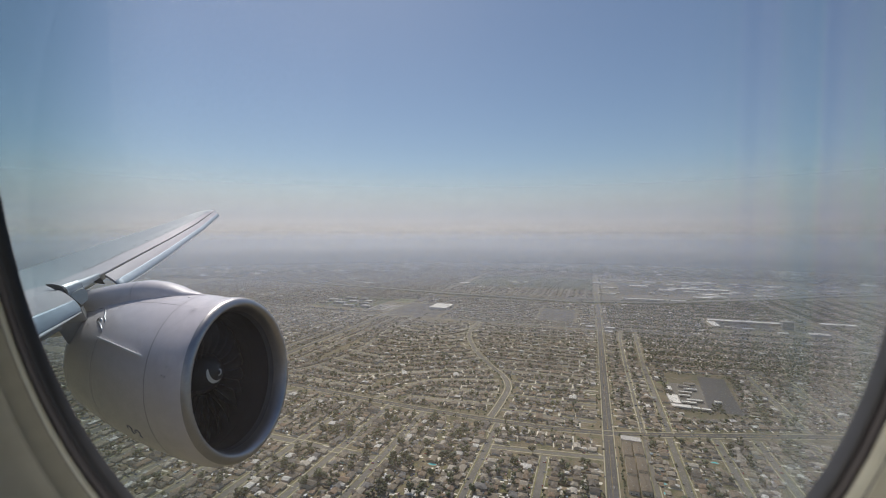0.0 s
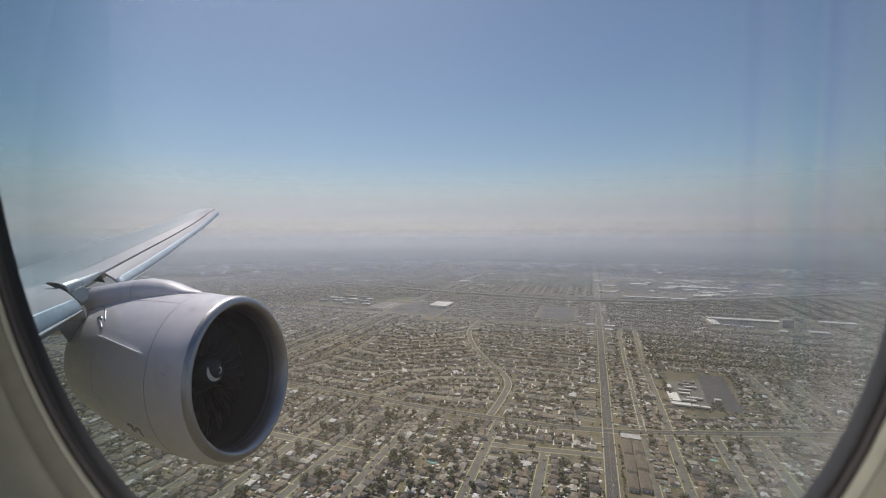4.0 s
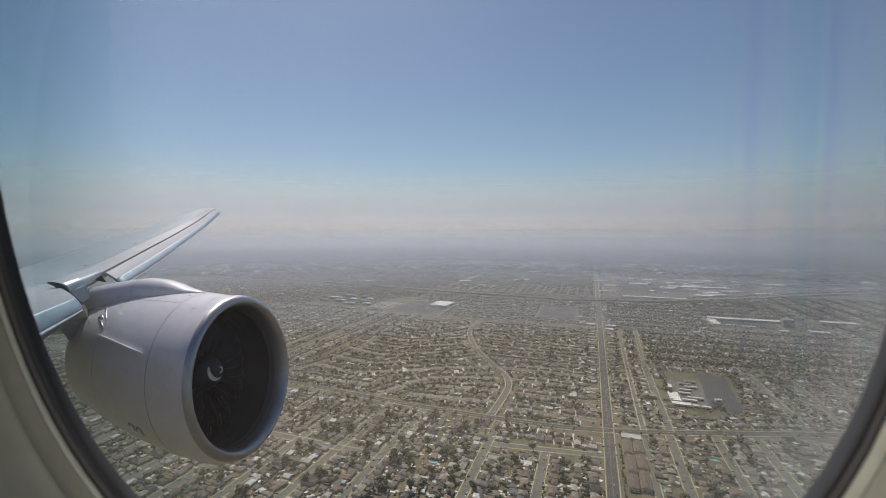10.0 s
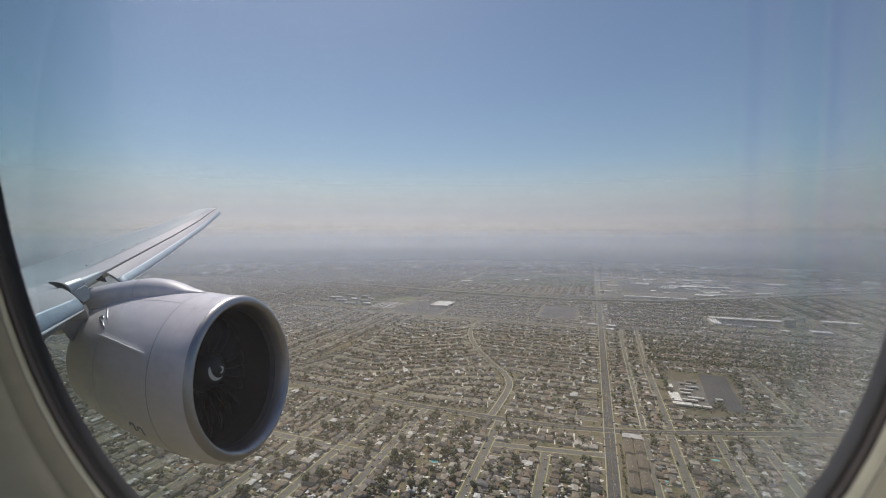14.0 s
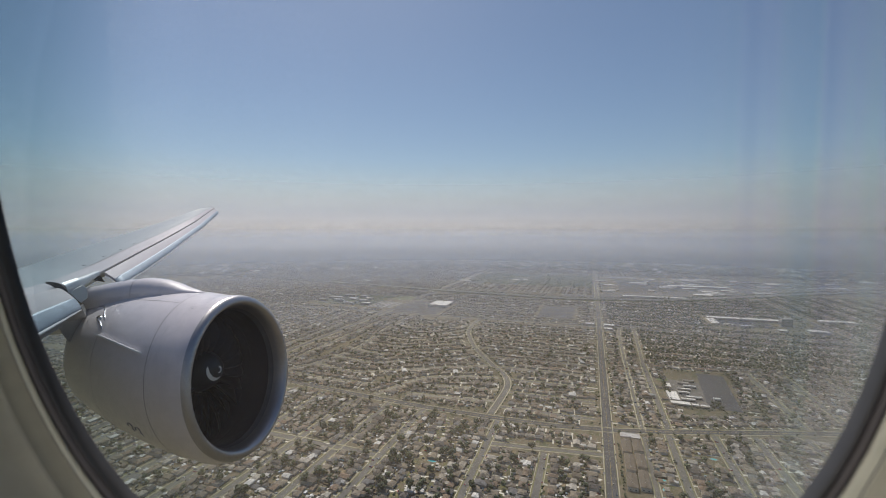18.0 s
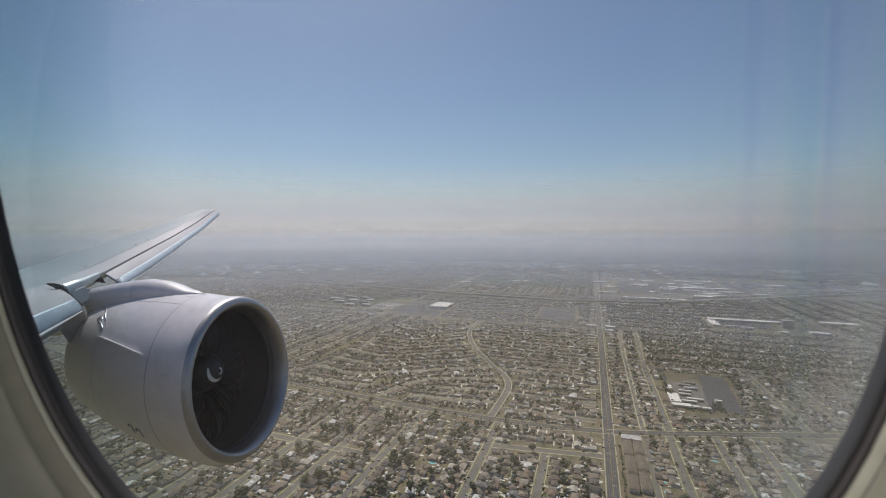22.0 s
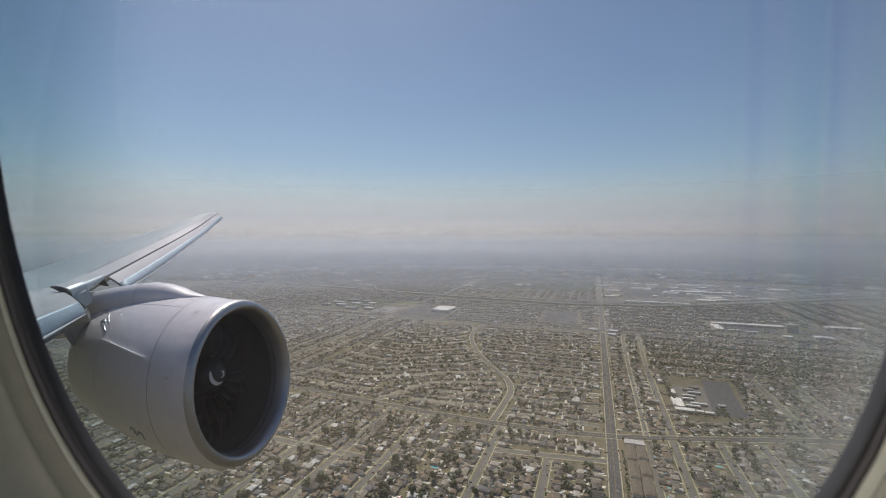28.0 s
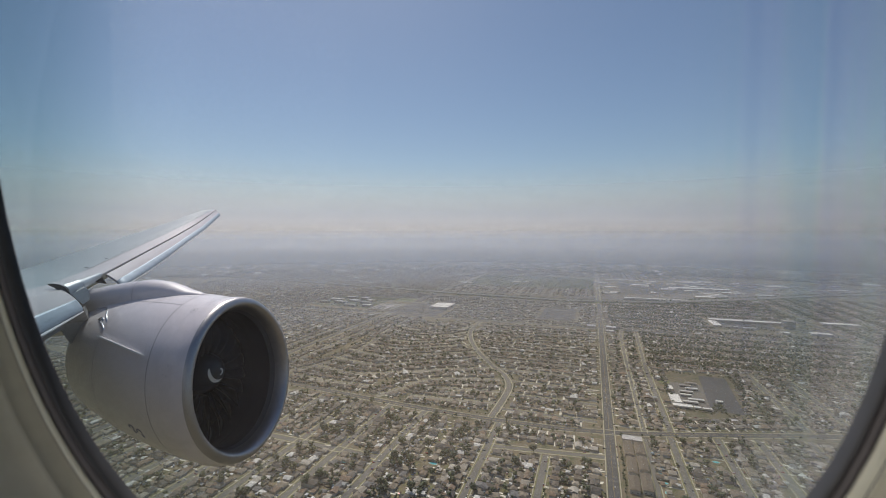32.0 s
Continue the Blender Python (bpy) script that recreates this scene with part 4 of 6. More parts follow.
def trunk_bm(seed, lean=0.06):
    r = random.Random(seed)
    bm = bmesh.new()
    rings = []
    for z, w in ((0, 0.10), (0.3, 0.075), (0.7, 0.06), (1.1, 0.045), (1.5, 0.02)):
        rings.append([(w * math.cos(t) + lean * z * z, w * math.sin(t), z) for t in [6.283 * i / 6 for i in range(6)]])
    loft(rings, bm=bm)
    for k in range(4):
        a = 1.57 * k + r.uniform(-0.4, 0.4)
        e = Vector((math.cos(a) * 0.6, math.sin(a) * 0.6, 1.5 + r.uniform(-0.1, 0.3)))
        s = Vector((0.02, 0, 0.65))
        ring = lambda c, w: [(c.x + w * math.cos(t), c.y + w * math.sin(t), c.z) for t in (0, 2.09, 4.19)]
        loft([ring(s, 0.035), ring(s.lerp(e, 0.5), 0.025), ring(e, 0.01)], bm=bm)
    return bm


mid_tree = [Shape(crown_bm(20 + k, 4, 8)) for k in range(5)]
far_tree = [Shape(crown_bm(40 + k, 2, 2)) for k in range(4)]


def in_view(x, y, margin=0.0):
    """The wedge of the plan that the window looks over."""
    d = -math.sin(radians(YAW)) * x + math.cos(radians(YAW)) * y
    s = math.cos(radians(YAW)) * x + math.sin(radians(YAW)) * y
    return (d > 300) & (np.abs(s) < d * 1.12 + 60 + margin) & (np.hypot(x, y) < 3670)


# ---- ground, main roads ----
bm = bmesh.new()
def lie(r):
    """The ground's height at a distance: a plain, with long slopes at its far edge."""
    return 228 * np.clip((r - 3650) / 650, 0, 1) ** 1.3


rings = []
for r in [0.4, 400, 1000, 2000, 3000] + [3650 + 40.625 * i for i in range(17)] + [4870]:
    rings.append([(r * math.cos(6.2832 * i / 96), r * math.sin(6.2832 * i / 96), float(lie(r))) for i in range(96)])
loft(rings, bm=bm)
tagged(part("ground", bm, soil), "flat dry ground of a wide city", "ground", kind="structure")


def strip(points, width, z, thick=0.0):
    """A flat band along plan points, with sides when it is raised."""
    bm = bmesh.new()
    rows = []
    for i, p in enumerate(points):
        a, b = Vector(points[max(i - 1, 0)]), Vector(points[min(i + 1, len(points) - 1)])
        d = (b - a).normalized()
        s = Vector((-d.y, d.x)) * width / 2
        rows.append([bm.verts.new((*(Vector(p) + s * k), z)) for k in (1, -1)])
    for a, b in zip(rows, rows[1:]):
        bm.faces.new((a[0], a[1], b[1], b[0]))
    if thick:
        made = bmesh.ops.extrude_face_region(bm, geom=bm.faces[:])
        bmesh.ops.translate(bm, verts=[v for v in made["geom"] if isinstance(v, bmesh.types.BMVert)], vec=(0, 0, -thick))
    return bm


def smoothed(points, count=5):
    """Points along a smooth curve through the given ones."""
    out = []
    for i in range(len(points) - 1):
        p = [np.array(points[min(max(k, 0), len(points) - 1)], float) for k in (i - 1, i, i + 1, i + 2)]
        for q in range(count):
            t = q / count
            c = 0.5 * (2 * p[1] + (p[2] - p[0]) * t + (2 * p[0] - 5 * p[1] + 4 * p[2] - p[3]) * t * t + (3 * p[1] - p[0] - 3 * p[2] + p[3]) * t ** 3)
            out.append((float(c[0]), float(c[1])))
    return out + [tuple(points[-1])]


def beside(points, off):
    out = []
    for i, p in enumerate(points):
        a, b = Vector(points[max(i - 1, 0)]), Vector(points[min(i + 1, len(points) - 1)])
        d = (b - a).normalized()
        out.append((p[0] - d.y * off, p[1] + d.x * off))
    return out


PAVED = []     # middle lines of the roads, with half widths


def road(points, width, mat, z, label, walks=0.0, walk_width=1.8):
    PAVED.extend((*p, *q, width / 2 + 1.6) for p, q in zip(points, points[1:]))
    r = tagged(part("road", strip(points, width, z), mat), label, "road", kind="structure")
    if walks:
        for s in (1, -1):
            inner, outer = width / 2, walks - walk_width / 2
            if outer - inner > 0.6:
                part("verge", strip(beside(points, s * (inner + outer) / 2), outer - inner - 0.1, z + 0.05, 0.06), verge, r, "dry grass verge")
            tagged(part("pavement", strip(beside(points, s * walks), walk_width, z + 0.13, 0.15), walk_concrete), "pale concrete pavement beside the street", "pavement", kind="structure")
    return r


def dashes(points, offsets, mat, parent, z, length=3.0, gap=9.0, width=0.35):
    bm = bmesh.new()
    for off in offsets:
        line = beside(points, off)
        for p, q in zip(line, line[1:]):
            p, q = Vector(p), Vector(q)
            d = (q - p).normalized()
            s = Vector((-d.y, d.x)) * width / 2
            k = 0.0
            while k + length < (q - p).length:
                a, b = p + d * k, p + d * (k + length)
                bm.faces.new([bm.verts.new((*v, z)) for v in (a + s, a - s, b - s, b + s)])
                k += length + gap
    ob = part("lane_marking", bm, mat, parent)
    return ob


avenue_line = [(30, 60), (30, 1400), (30, 2078)]
avenue = road(avenue_line, 14, asphalt, 0.10, "wide grey asphalt avenue with lane markings", 8.4, 1.2)
dashes([(30, 380), (30, 2070)], (-4.6, -2.4, 2.4, 4.6), paint_white, avenue, 0.115, 3.0, 9.0, 0.14)
road([(30, 2132), (31, 2900), (32, 3645)], 13, street_asphalt, 0.10, "worn grey avenue beyond the freeway", 9.5, 2.0)
dashes([(30, 380), (30, 2070)], (-0.35, 0.35), paint_yellow, avenue, 0.115, 30.0, 0.5, 0.14)
cross_line = [(-2600, 960), (-1200, 850), (-700, 770), (-428, 742), (-285, 731), (-162, 728), (-52, 731), (45, 746), (129, 770), (225, 800), (345, 838), (730, 945), (2600, 1420)]
cross = road(cross_line, 14, asphalt, 0.08, "grey asphalt cross street through the houses", 8.8, 1.2)
dashes(cross_line, (0.3, -0.3), paint_yellow, cross, 0.095, 12.0, 3.0, 0.25)
road([(737, 2470), (720, 3560)], 12, street_asphalt, 0.095, "worn grey avenue among the warehouses", 9.0, 1.8)
for x in (-775, 737, -1580, 1640, -2385, 2445):
    road([(x, 300), (x, math.sqrt(3640 ** 2 - x * x))], 15, asphalt, 0.09, "distant straight grey avenue", 9.5, 1.8)
for y in (1530, 3220):
    road([(-math.sqrt(3630 ** 2 - y * y), y), (math.sqrt(3600 ** 2 - y * y), y + 20)], 15, asphalt, 0.07, "distant grey cross street", 10.0, 2.2)
curve_line = [(-166, 740), (-162, 821), (-163, 895), (-185, 960), (-230, 1027), (-292, 1132), (-335, 1225), (-366, 1312), (-381, 1400), (-384, 1530)]
curve_line = smoothed(curve_line)
road(curve_line, 10, street_asphalt, 0.085, "curving grey residential street with pale kerbs", 6.8, 1.6)
curve_two = [(-700, 772), (-672, 830), (-640, 880), (-618, 960), (-612, 1060), (-622, 1160), (-640, 1300), (-648, 1518)]
curve_two = smoothed(curve_two)
road(curve_two, 9, street_asphalt, 0.082, "curving grey residential street", 6.4, 1.5)

# freeway on a low bank, with a median
FREEWAY = [(-2600, 2450), (-1500, 2300), (-700, 2170), (-100, 2105), (300, 2190), (700, 2420), (1100, 2680), (1700, 3000), (2250, 3220)]
fw = tagged(part("freeway", strip(FREEWAY, 38, 3.4, 3.6), freeway_concrete), "worn grey concrete freeway on a low bank", "road", kind="structure")
part("median", strip(FREEWAY, 1.2, 4.3, 0.9), concrete, fw)
for s in (1, -1):
    part("bank", strip(beside(FREEWAY, s * 29), 14, 1.6, 1.8), lawn, fw)
    part("barrier", strip(beside(FREEWAY, s * 21.5), 0.8, 4.4, 1.0), concrete, fw)


# ---- streets and lots ----
CURVES = np.array([p for line in (curve_line, cross_line[2:12]) for a, b in zip(line, line[1:]) for p in [(a[0] + (b[0] - a[0]) * k / 8, a[1] + (b[1] - a[1]) * k / 8) for k in range(8)]])
FW_X, FW_Y = np.array([p[0] for p in FREEWAY]), np.array([p[1] for p in FREEWAY])
# plots kept clear of houses: x0, x1, y0, y1
CLEAR = [(150, 206, 888, 1040), (206, 282, 894, 1108), (-790, -560, 1545, 1850), (-1200, -790, 1590, 1930), (395, 727, 1640, 1850), (747, 890, 1830, 1900), (-760, 10, 2560, 3190), (-195, -55, 1625, 1900),
         (0, 60, 400, 2350), (44, 82, 570, 742), (-1560, -1220, 985, 1165), (-1236, -1192, 762, 806)]
POOLS = ((92, 672), (93, 655), (91, 634), (93, 615), (94, 594), (153, 631), (160, 622), (222, 677), (171, 696), (225, 640), (-210, 560), (-330, 520), (300, 700))
CLEAR += [(x - 3, x + 3, y - 2, y + 2) for x, y in POOLS]
lots, trees_near, trees_rows, alley_sheds = [], [], [], []


def free(x, y, clear=8.0):
    for x0, x1, y0, y1 in CLEAR:
        if x0 - clear < x < x1 + clear and y0 - clear < y < y1 + clear:
            return False
    if np.min((CURVES[:, 0] - x) ** 2 + (CURVES[:, 1] - y) ** 2) < 19 ** 2:
        return False
    over = y - np.interp(x, FW_X, FW_Y)
    return abs(over) > 46 and not (60 < x < 2600 and 0 < over and y < 3190)


def street(along, c, lo, hi, detail, leafy):
    """One residential street on the line c, with lots on both sides, between lo and hi."""
    line = [(c, lo), (c, hi)] if along == 'y' else [(lo, c), (hi, c)]
    road(line, 9.0, street_asphalt, 0.06, "narrow grey residential street", 6.8 if detail else 0.0, 1.1)
    for side in (1, -1):
        k = lo + 9
        while k < hi - 7:
            d = c + side * (9.0 + 8.0 + random.uniform(-2.0, 2.5))
            x, y = (d, k) if along == 'y' else (k, d)
            turn = {('y', 1): math.pi / 2 * 3, ('y', -1): math.pi / 2, ('x', 1): 0.0, ('x', -1): math.pi}[(along, side)]
            if in_view(x, y) and free(x, y):
                lots.append((x, y, turn))
            k += 12.9 * random.uniform(0.94, 1.10)
        if leafy:
            k = lo + 4
            while k < hi:
                x, y = (c + side * 7.5, k) if along == 'y' else (k, c + side * 7.5)
                if in_view(x, y) and free(x, y):
                    trees_rows.append((x, y, random.uniform(3.8, 6.2)))
                k += random.uniform(5, 11)


def bent_street(points, paved=True):
    """A residential street along a bent line, with lots on both sides."""
    if paved:
        points = smoothed(points, 3)
        road(points, 9.0, pale_asphalt, 0.06, "narrow pale residential street with short drives", 6.8, 1.1)
    run = np.concatenate([[0], np.cumsum([math.dist(p, q) for p, q in zip(points, points[1:])])])
    px, py = [p[0] for p in points], [p[1] for p in points]
    for side in (1, -1):
        k = 8.0
        while k < run[-1] - 6:
            d = Vector((np.interp(k + 4, run, px) - np.interp(k - 4, run, px), np.interp(k + 4, run, py) - np.interp(k - 4, run, py))).normalized()
            off = side * (18.0 + random.uniform(-1.5, 2.0))
            x, y = float(np.interp(k, run, px)) - d.y * off, float(np.interp(k, run, py)) + d.x * off
            if in_view(x, y) and free(x, y):
                lots.append((x, y, math.atan2(d.y, d.x) + (0 if side > 0 else math.pi)))
            k += 12.9 * random.uniform(0.94, 1.10)


def quarter(x0, x1, y0, y1, along, spacing, leafy=False):
    """A quarter of evenly spaced streets between main roads."""
    lo, hi = (y0, y1) if along == 'y' else (x0, x1)
    a, b = (x0, x1) if along == 'y' else (y0, y1)
    count = max(1, round((b - a) / spacing))
    for i in range(count):
        c = a + (b - a) * (i + 0.5) / count
        mid = (c, (lo + hi) / 2) if along == 'y' else ((lo + hi) / 2, c)
        street(along, c, lo, hi, math.hypot(*mid) < 1900, leafy)


quarter(-765, -322, 330, 735, 'y', 73)
for x, top in ((-287, 722), (-148, 720), (-61, 636)):
    street('y', x, 330, top, True, False)
road([(-765, 557), (-500, 553), (-292, 549)], 10, street_asphalt, 0.065, "grey residential street crossing the blocks", 7.5, 1.6)
road([(-143, 637), (-60, 647), (22, 658)], 9, street_asphalt, 0.063, "grey residential street crossing the blocks", 7.0, 1.5)
# deep lots inside the wide block, and the row behind the cross street
for x, turn in ((-240, 1), (-212, 3), (-182, 3), (-112, 1), (-90, 3), (-16, 3)):
    k = 345.0
    while k < (705 if x < -130 else 625):
        lots.append((x + random.uniform(-3, 3), k, math.pi / 2 * turn))
        k += random.uniform(13.5, 17.0)
for x in range(-128, 12, 14):
    lots.append((x, 677 + 0.1 * x * 0.1, 0.12))
    lots.append((x, 703 + 0.1 * x * 0.1, math.pi))
for x in (122, 191, 251, 325, 398, 471, 544, 617, 690):
    street('y', x, 400, 735 + (x - 45) * 0.28, True, False)
street('y', 125, 775, 1150, True, False)
# the two side streets run on between the rows behind
for line in ([(84, 775), (83, 1108), (87, 1430), (92, 1518)], [(125, 1150), (136, 1486), (137, 1518)]):
    road(line, 6.0, street_asphalt, 0.066, "narrow grey side street", 4.2, 0.8)
    CLEAR += [(x - 2, x + 2, y, y + 40) for x, y in ((float(np.interp(v, [p[1] for p in line], [p[0] for p in line])), v) for v in range(line[0][1], 1518, 40))]
for x in (340, 412, 485, 558, 631, 700):
    street('y', x, 760 + (x - 45) * 0.30, 1150, True, False)
for y in range(905, 1140, 15):
    lots.append((284 + 0.17 * (y - 905), y, math.pi / 2))
for x in range(150, 330, 14):
    lots.append((x, 776 + (x - 129) * 0.31 + 22, 0.3))
    lots.append((x, 776 + (x - 129) * 0.31 + 48, 0.3 + math.pi))
quarter(48, 727, 1155, 1518, 'x', 74, True)
quarter(48, 727, 1542, 2060, 'x', 78, True)
for y in (2105, 2180, 2255):
    street('x', y, 150 + float(np.interp(y, FW_Y[3:], FW_X[3:])), 722, False, True)
# rows that fan out between the two curving streets, and straight ones up to the avenue
base_row = [(-632, 885), (-560, 864), (-498, 868), (-433, 905), (-313, 970), (-205, 1008), (-150, 1020)]
bent_street([(-655, 812), (-560, 800), (-440, 802)])
bent_street([(-345, 782), (-260, 788), (-172, 800)])
bent_street([(-404, 756), (-384, 800), (-363, 852), (-331, 885), (-266, 914), (-190, 930)])
bent_street([(-335, 838), (-260, 848), (-172, 862)])
bent_street([(-430, 985), (-370, 1020), (-300, 1050)], False)
for k in range(7):
    row = []
    for x, y in base_row:
        y += 76 * k
        edge = float(np.interp(y, [p[1] for p in curve_line], [p[0] for p in curve_line])) - 6
        if y > 1505:
            break
        if x > edge:
            row.append((edge, y))
            break
        row.append((x + 4, y))
    bent_street(row)
bent_street([(-612, 1440), (-540, 1425), (-470, 1440), (-395, 1462)])
bent_street(curve_two, False)
for k in range(10):
    y = 778 + 76 * k
    street('x', y, float(np.interp(y, [p[1] for p in curve_line], [p[0] for p in curve_line])) + 4, 12, True, False)
quarter(-765, -660, 790, 1518, 'y', 76)
quarter(-765, 12, 1542, 2060, 'x', 80)
quarter(-1570, -785, 330, 760, 'y', 78)
quarter(-1570, -785, 790, 1518, 'y', 78)
quarter(-1570, -785, 1542, 2230, 'x', 82)
quarter(747, 1630, 1000, 1518, 'y', 78)
quarter(747, 1630, 1542, 2500, 'y', 80, True)
quarter(-2375, -1590, 900, 2230, 'y', 84)
quarter(1650, 2440, 1200, 2230, 'x', 84)
for k, x in enumerate((-3300, -2375, -1570, -765, 44)):
    quarter(x, x + 780, 2255, 3208, 'xy'[k % 2], 86)
    if abs(x + 390) < 1700:
        quarter(x, x + 780, 3236, 3630, 'xy'[(k + 1) % 2], 88)
for side in (1, -1):
    k = 405.0
    while k < 2220:
        if not (705 < k < 775 or 1505 < k < 1555 or k > 2040 or (side > 0 and 560 < k < 742)) and random.random() < 0.9:
            lots.append((30 + side * random.uniform(22, 25), k, math.pi / 2 * (3 if side > 0 else 1)))
        k += random.uniform(14, 17)
for k in range(785, 1140, 15):
    lots.append((70 + random.uniform(-1.5, 1.5), k, math.pi / 2))
# service alley behind the avenue's lots
road([(83, 400), (84, 738)], 5.5, street_asphalt, 0.05, "narrow grey back street with pale pavements", 4.6, 1.5)
road([(85, 762), (85, 1235)], 5.5, street_asphalt, 0.05, "narrow grey back street with pale pavements", 4.6, 1.5)

for y in range(405, 1150, 11):
    if not 725 < y < 785:
        for x in (96,):
            if random.random() < 0.75:
                alley_sheds.append((x + random.uniform(-1, 1), y, 0, math.pi / 2, random.uniform(0.8, 1.3), random.uniform(0.8, 1.2), 0.9))
for y in range(560, 705, 7):
    if random.random() < 0.75:
        trees_rows.append((44.5 + random.uniform(-1, 1), y, random.uniform(1.8, 3.4)))
for i in range(48):
    trees_near.append((random.uniform(-520, 12), random.uniform(400, 720), random.uniform(4.5, 7.2)))
for i in range(14):
    trees_near.append((random.uniform(95, 330), random.uniform(480, 760), random.uniform(4.0, 6.0)))
for i in range(16):
    trees_rows.append((random.uniform(214, 236), random.uniform(893, 925), random.uniform(2.5, 4.2)))
for i in range(70):
    trees_rows.append((random.choice((random.uniform(146, 154), random.uniform(292, 306))), random.uniform(885, 1112), random.uniform(1.8, 3.6)))
    trees_rows.append((random.uniform(150, 300), random.choice((random.uniform(874, 886), random.uniform(1100, 1114))), random.uniform(1.8, 3.6)))
for x in range(152, 310, 14):
    lots.append((x, 1128 + 0.1 * (x - 152), random.uniform(-0.05, 0.05)))
for i in range(30):
    trees_rows.append((random.uniform(286, 300), random.uniform(900, 1110), random.uniform(2.0, 3.6)))
for i in range(26):
    trees_near.append((random.uniform(-430, -160), random.uniform(440, 730), random.uniform(4.5, 7.0)))
for i in range(240):
    trees_rows.append((random.uniform(-600, -180), random.uniform(430, 900), random.uniform(2.0, 4.2)))
lanes = np.array(PAVED)


def off_road(x, y, grow=0.0):
    ax, ay, dx, dy = lanes[:, 0], lanes[:, 1], lanes[:, 2] - lanes[:, 0], lanes[:, 3] - lanes[:, 1]
    k = np.clip(((x - ax) * dx + (y - ay) * dy) / (dx * dx + dy * dy + 1e-9), 0, 1)
    return not np.any(np.hypot(ax + k * dx - x, ay + k * dy - y) < lanes[:, 4] + grow)


lots = [(*lot, i % 2) for i, lot in enumerate(lots) if math.hypot(lot[0], lot[1]) > 1500 or off_road(lot[0], lot[1], 4.0)]
lots.sort(key=lambda p: p[0] * -math.sin(radians(YAW)) + p[1] * math.cos(radians(YAW)))
NEAR = 300


def rot2(x, y, a):
    return x * math.cos(a) - y * math.sin(a), x * math.sin(a) + y * math.cos(a)


# near houses, each a thing with its parts
wall_me = [mesh_of("wall", wall_bm(k), wall_near) for k in range(len(HOUSES))]
roof_me = [mesh_of("roof", roof_bm(k), roof_near) for k in range(len(HOUSES))]
window_me = mesh_of("window", boxed(-0.9, 0.9, -0.04, 0.04, 0, 1.3), window_dark)
door_me = mesh_of("door", boxed(-0.5, 0.5, -0.04, 0.04, 0, 2.05), door_paint)
chimney_me = mesh_of("chimney", boxed(-0.45, 0.45, -0.4, 0.4, 0, 2.6), wall_near)

house_kinds = []
for k, (w, d, rise, hip, wing) in enumerate(HOUSES):
    h = empty("house", Matrix.Identity(4), "single-storey stucco house with a shingle roof", "house", "houses of the district")
    part("wall", wall_me[k], None, h)
    r = part("roof", roof_me[k], None, h)
    front = -d / 2 - 0.03
    x_free = -w / 4 if not (wing and wing[0] < 0 and wing[2] < 0) else w / 4
    part("window", window_me, None, h, "", False, Matrix.Translation((x_free + 1.2, front, 0.9)))
    part("door", door_me, None, h, "", False, Matrix.Translation((x_free - 1.2, front, 0.02)))
    part("window", window_me, None, h, "", False, Matrix.Translation((0, d / 2 + 0.03, 0.9)) if not wing or wing[3] < 0 else Matrix.Translation((-w / 4 - 1, d / 2 + 0.03, 0.9)))
    if k % 3 == 0:
        part("chimney", chimney_me, None, r, "", False, Matrix.Translation((w * 0.28, d * 0.2, 2.7)))
    house_kinds.append(h)
first_use = [True] * len(HOUSES)

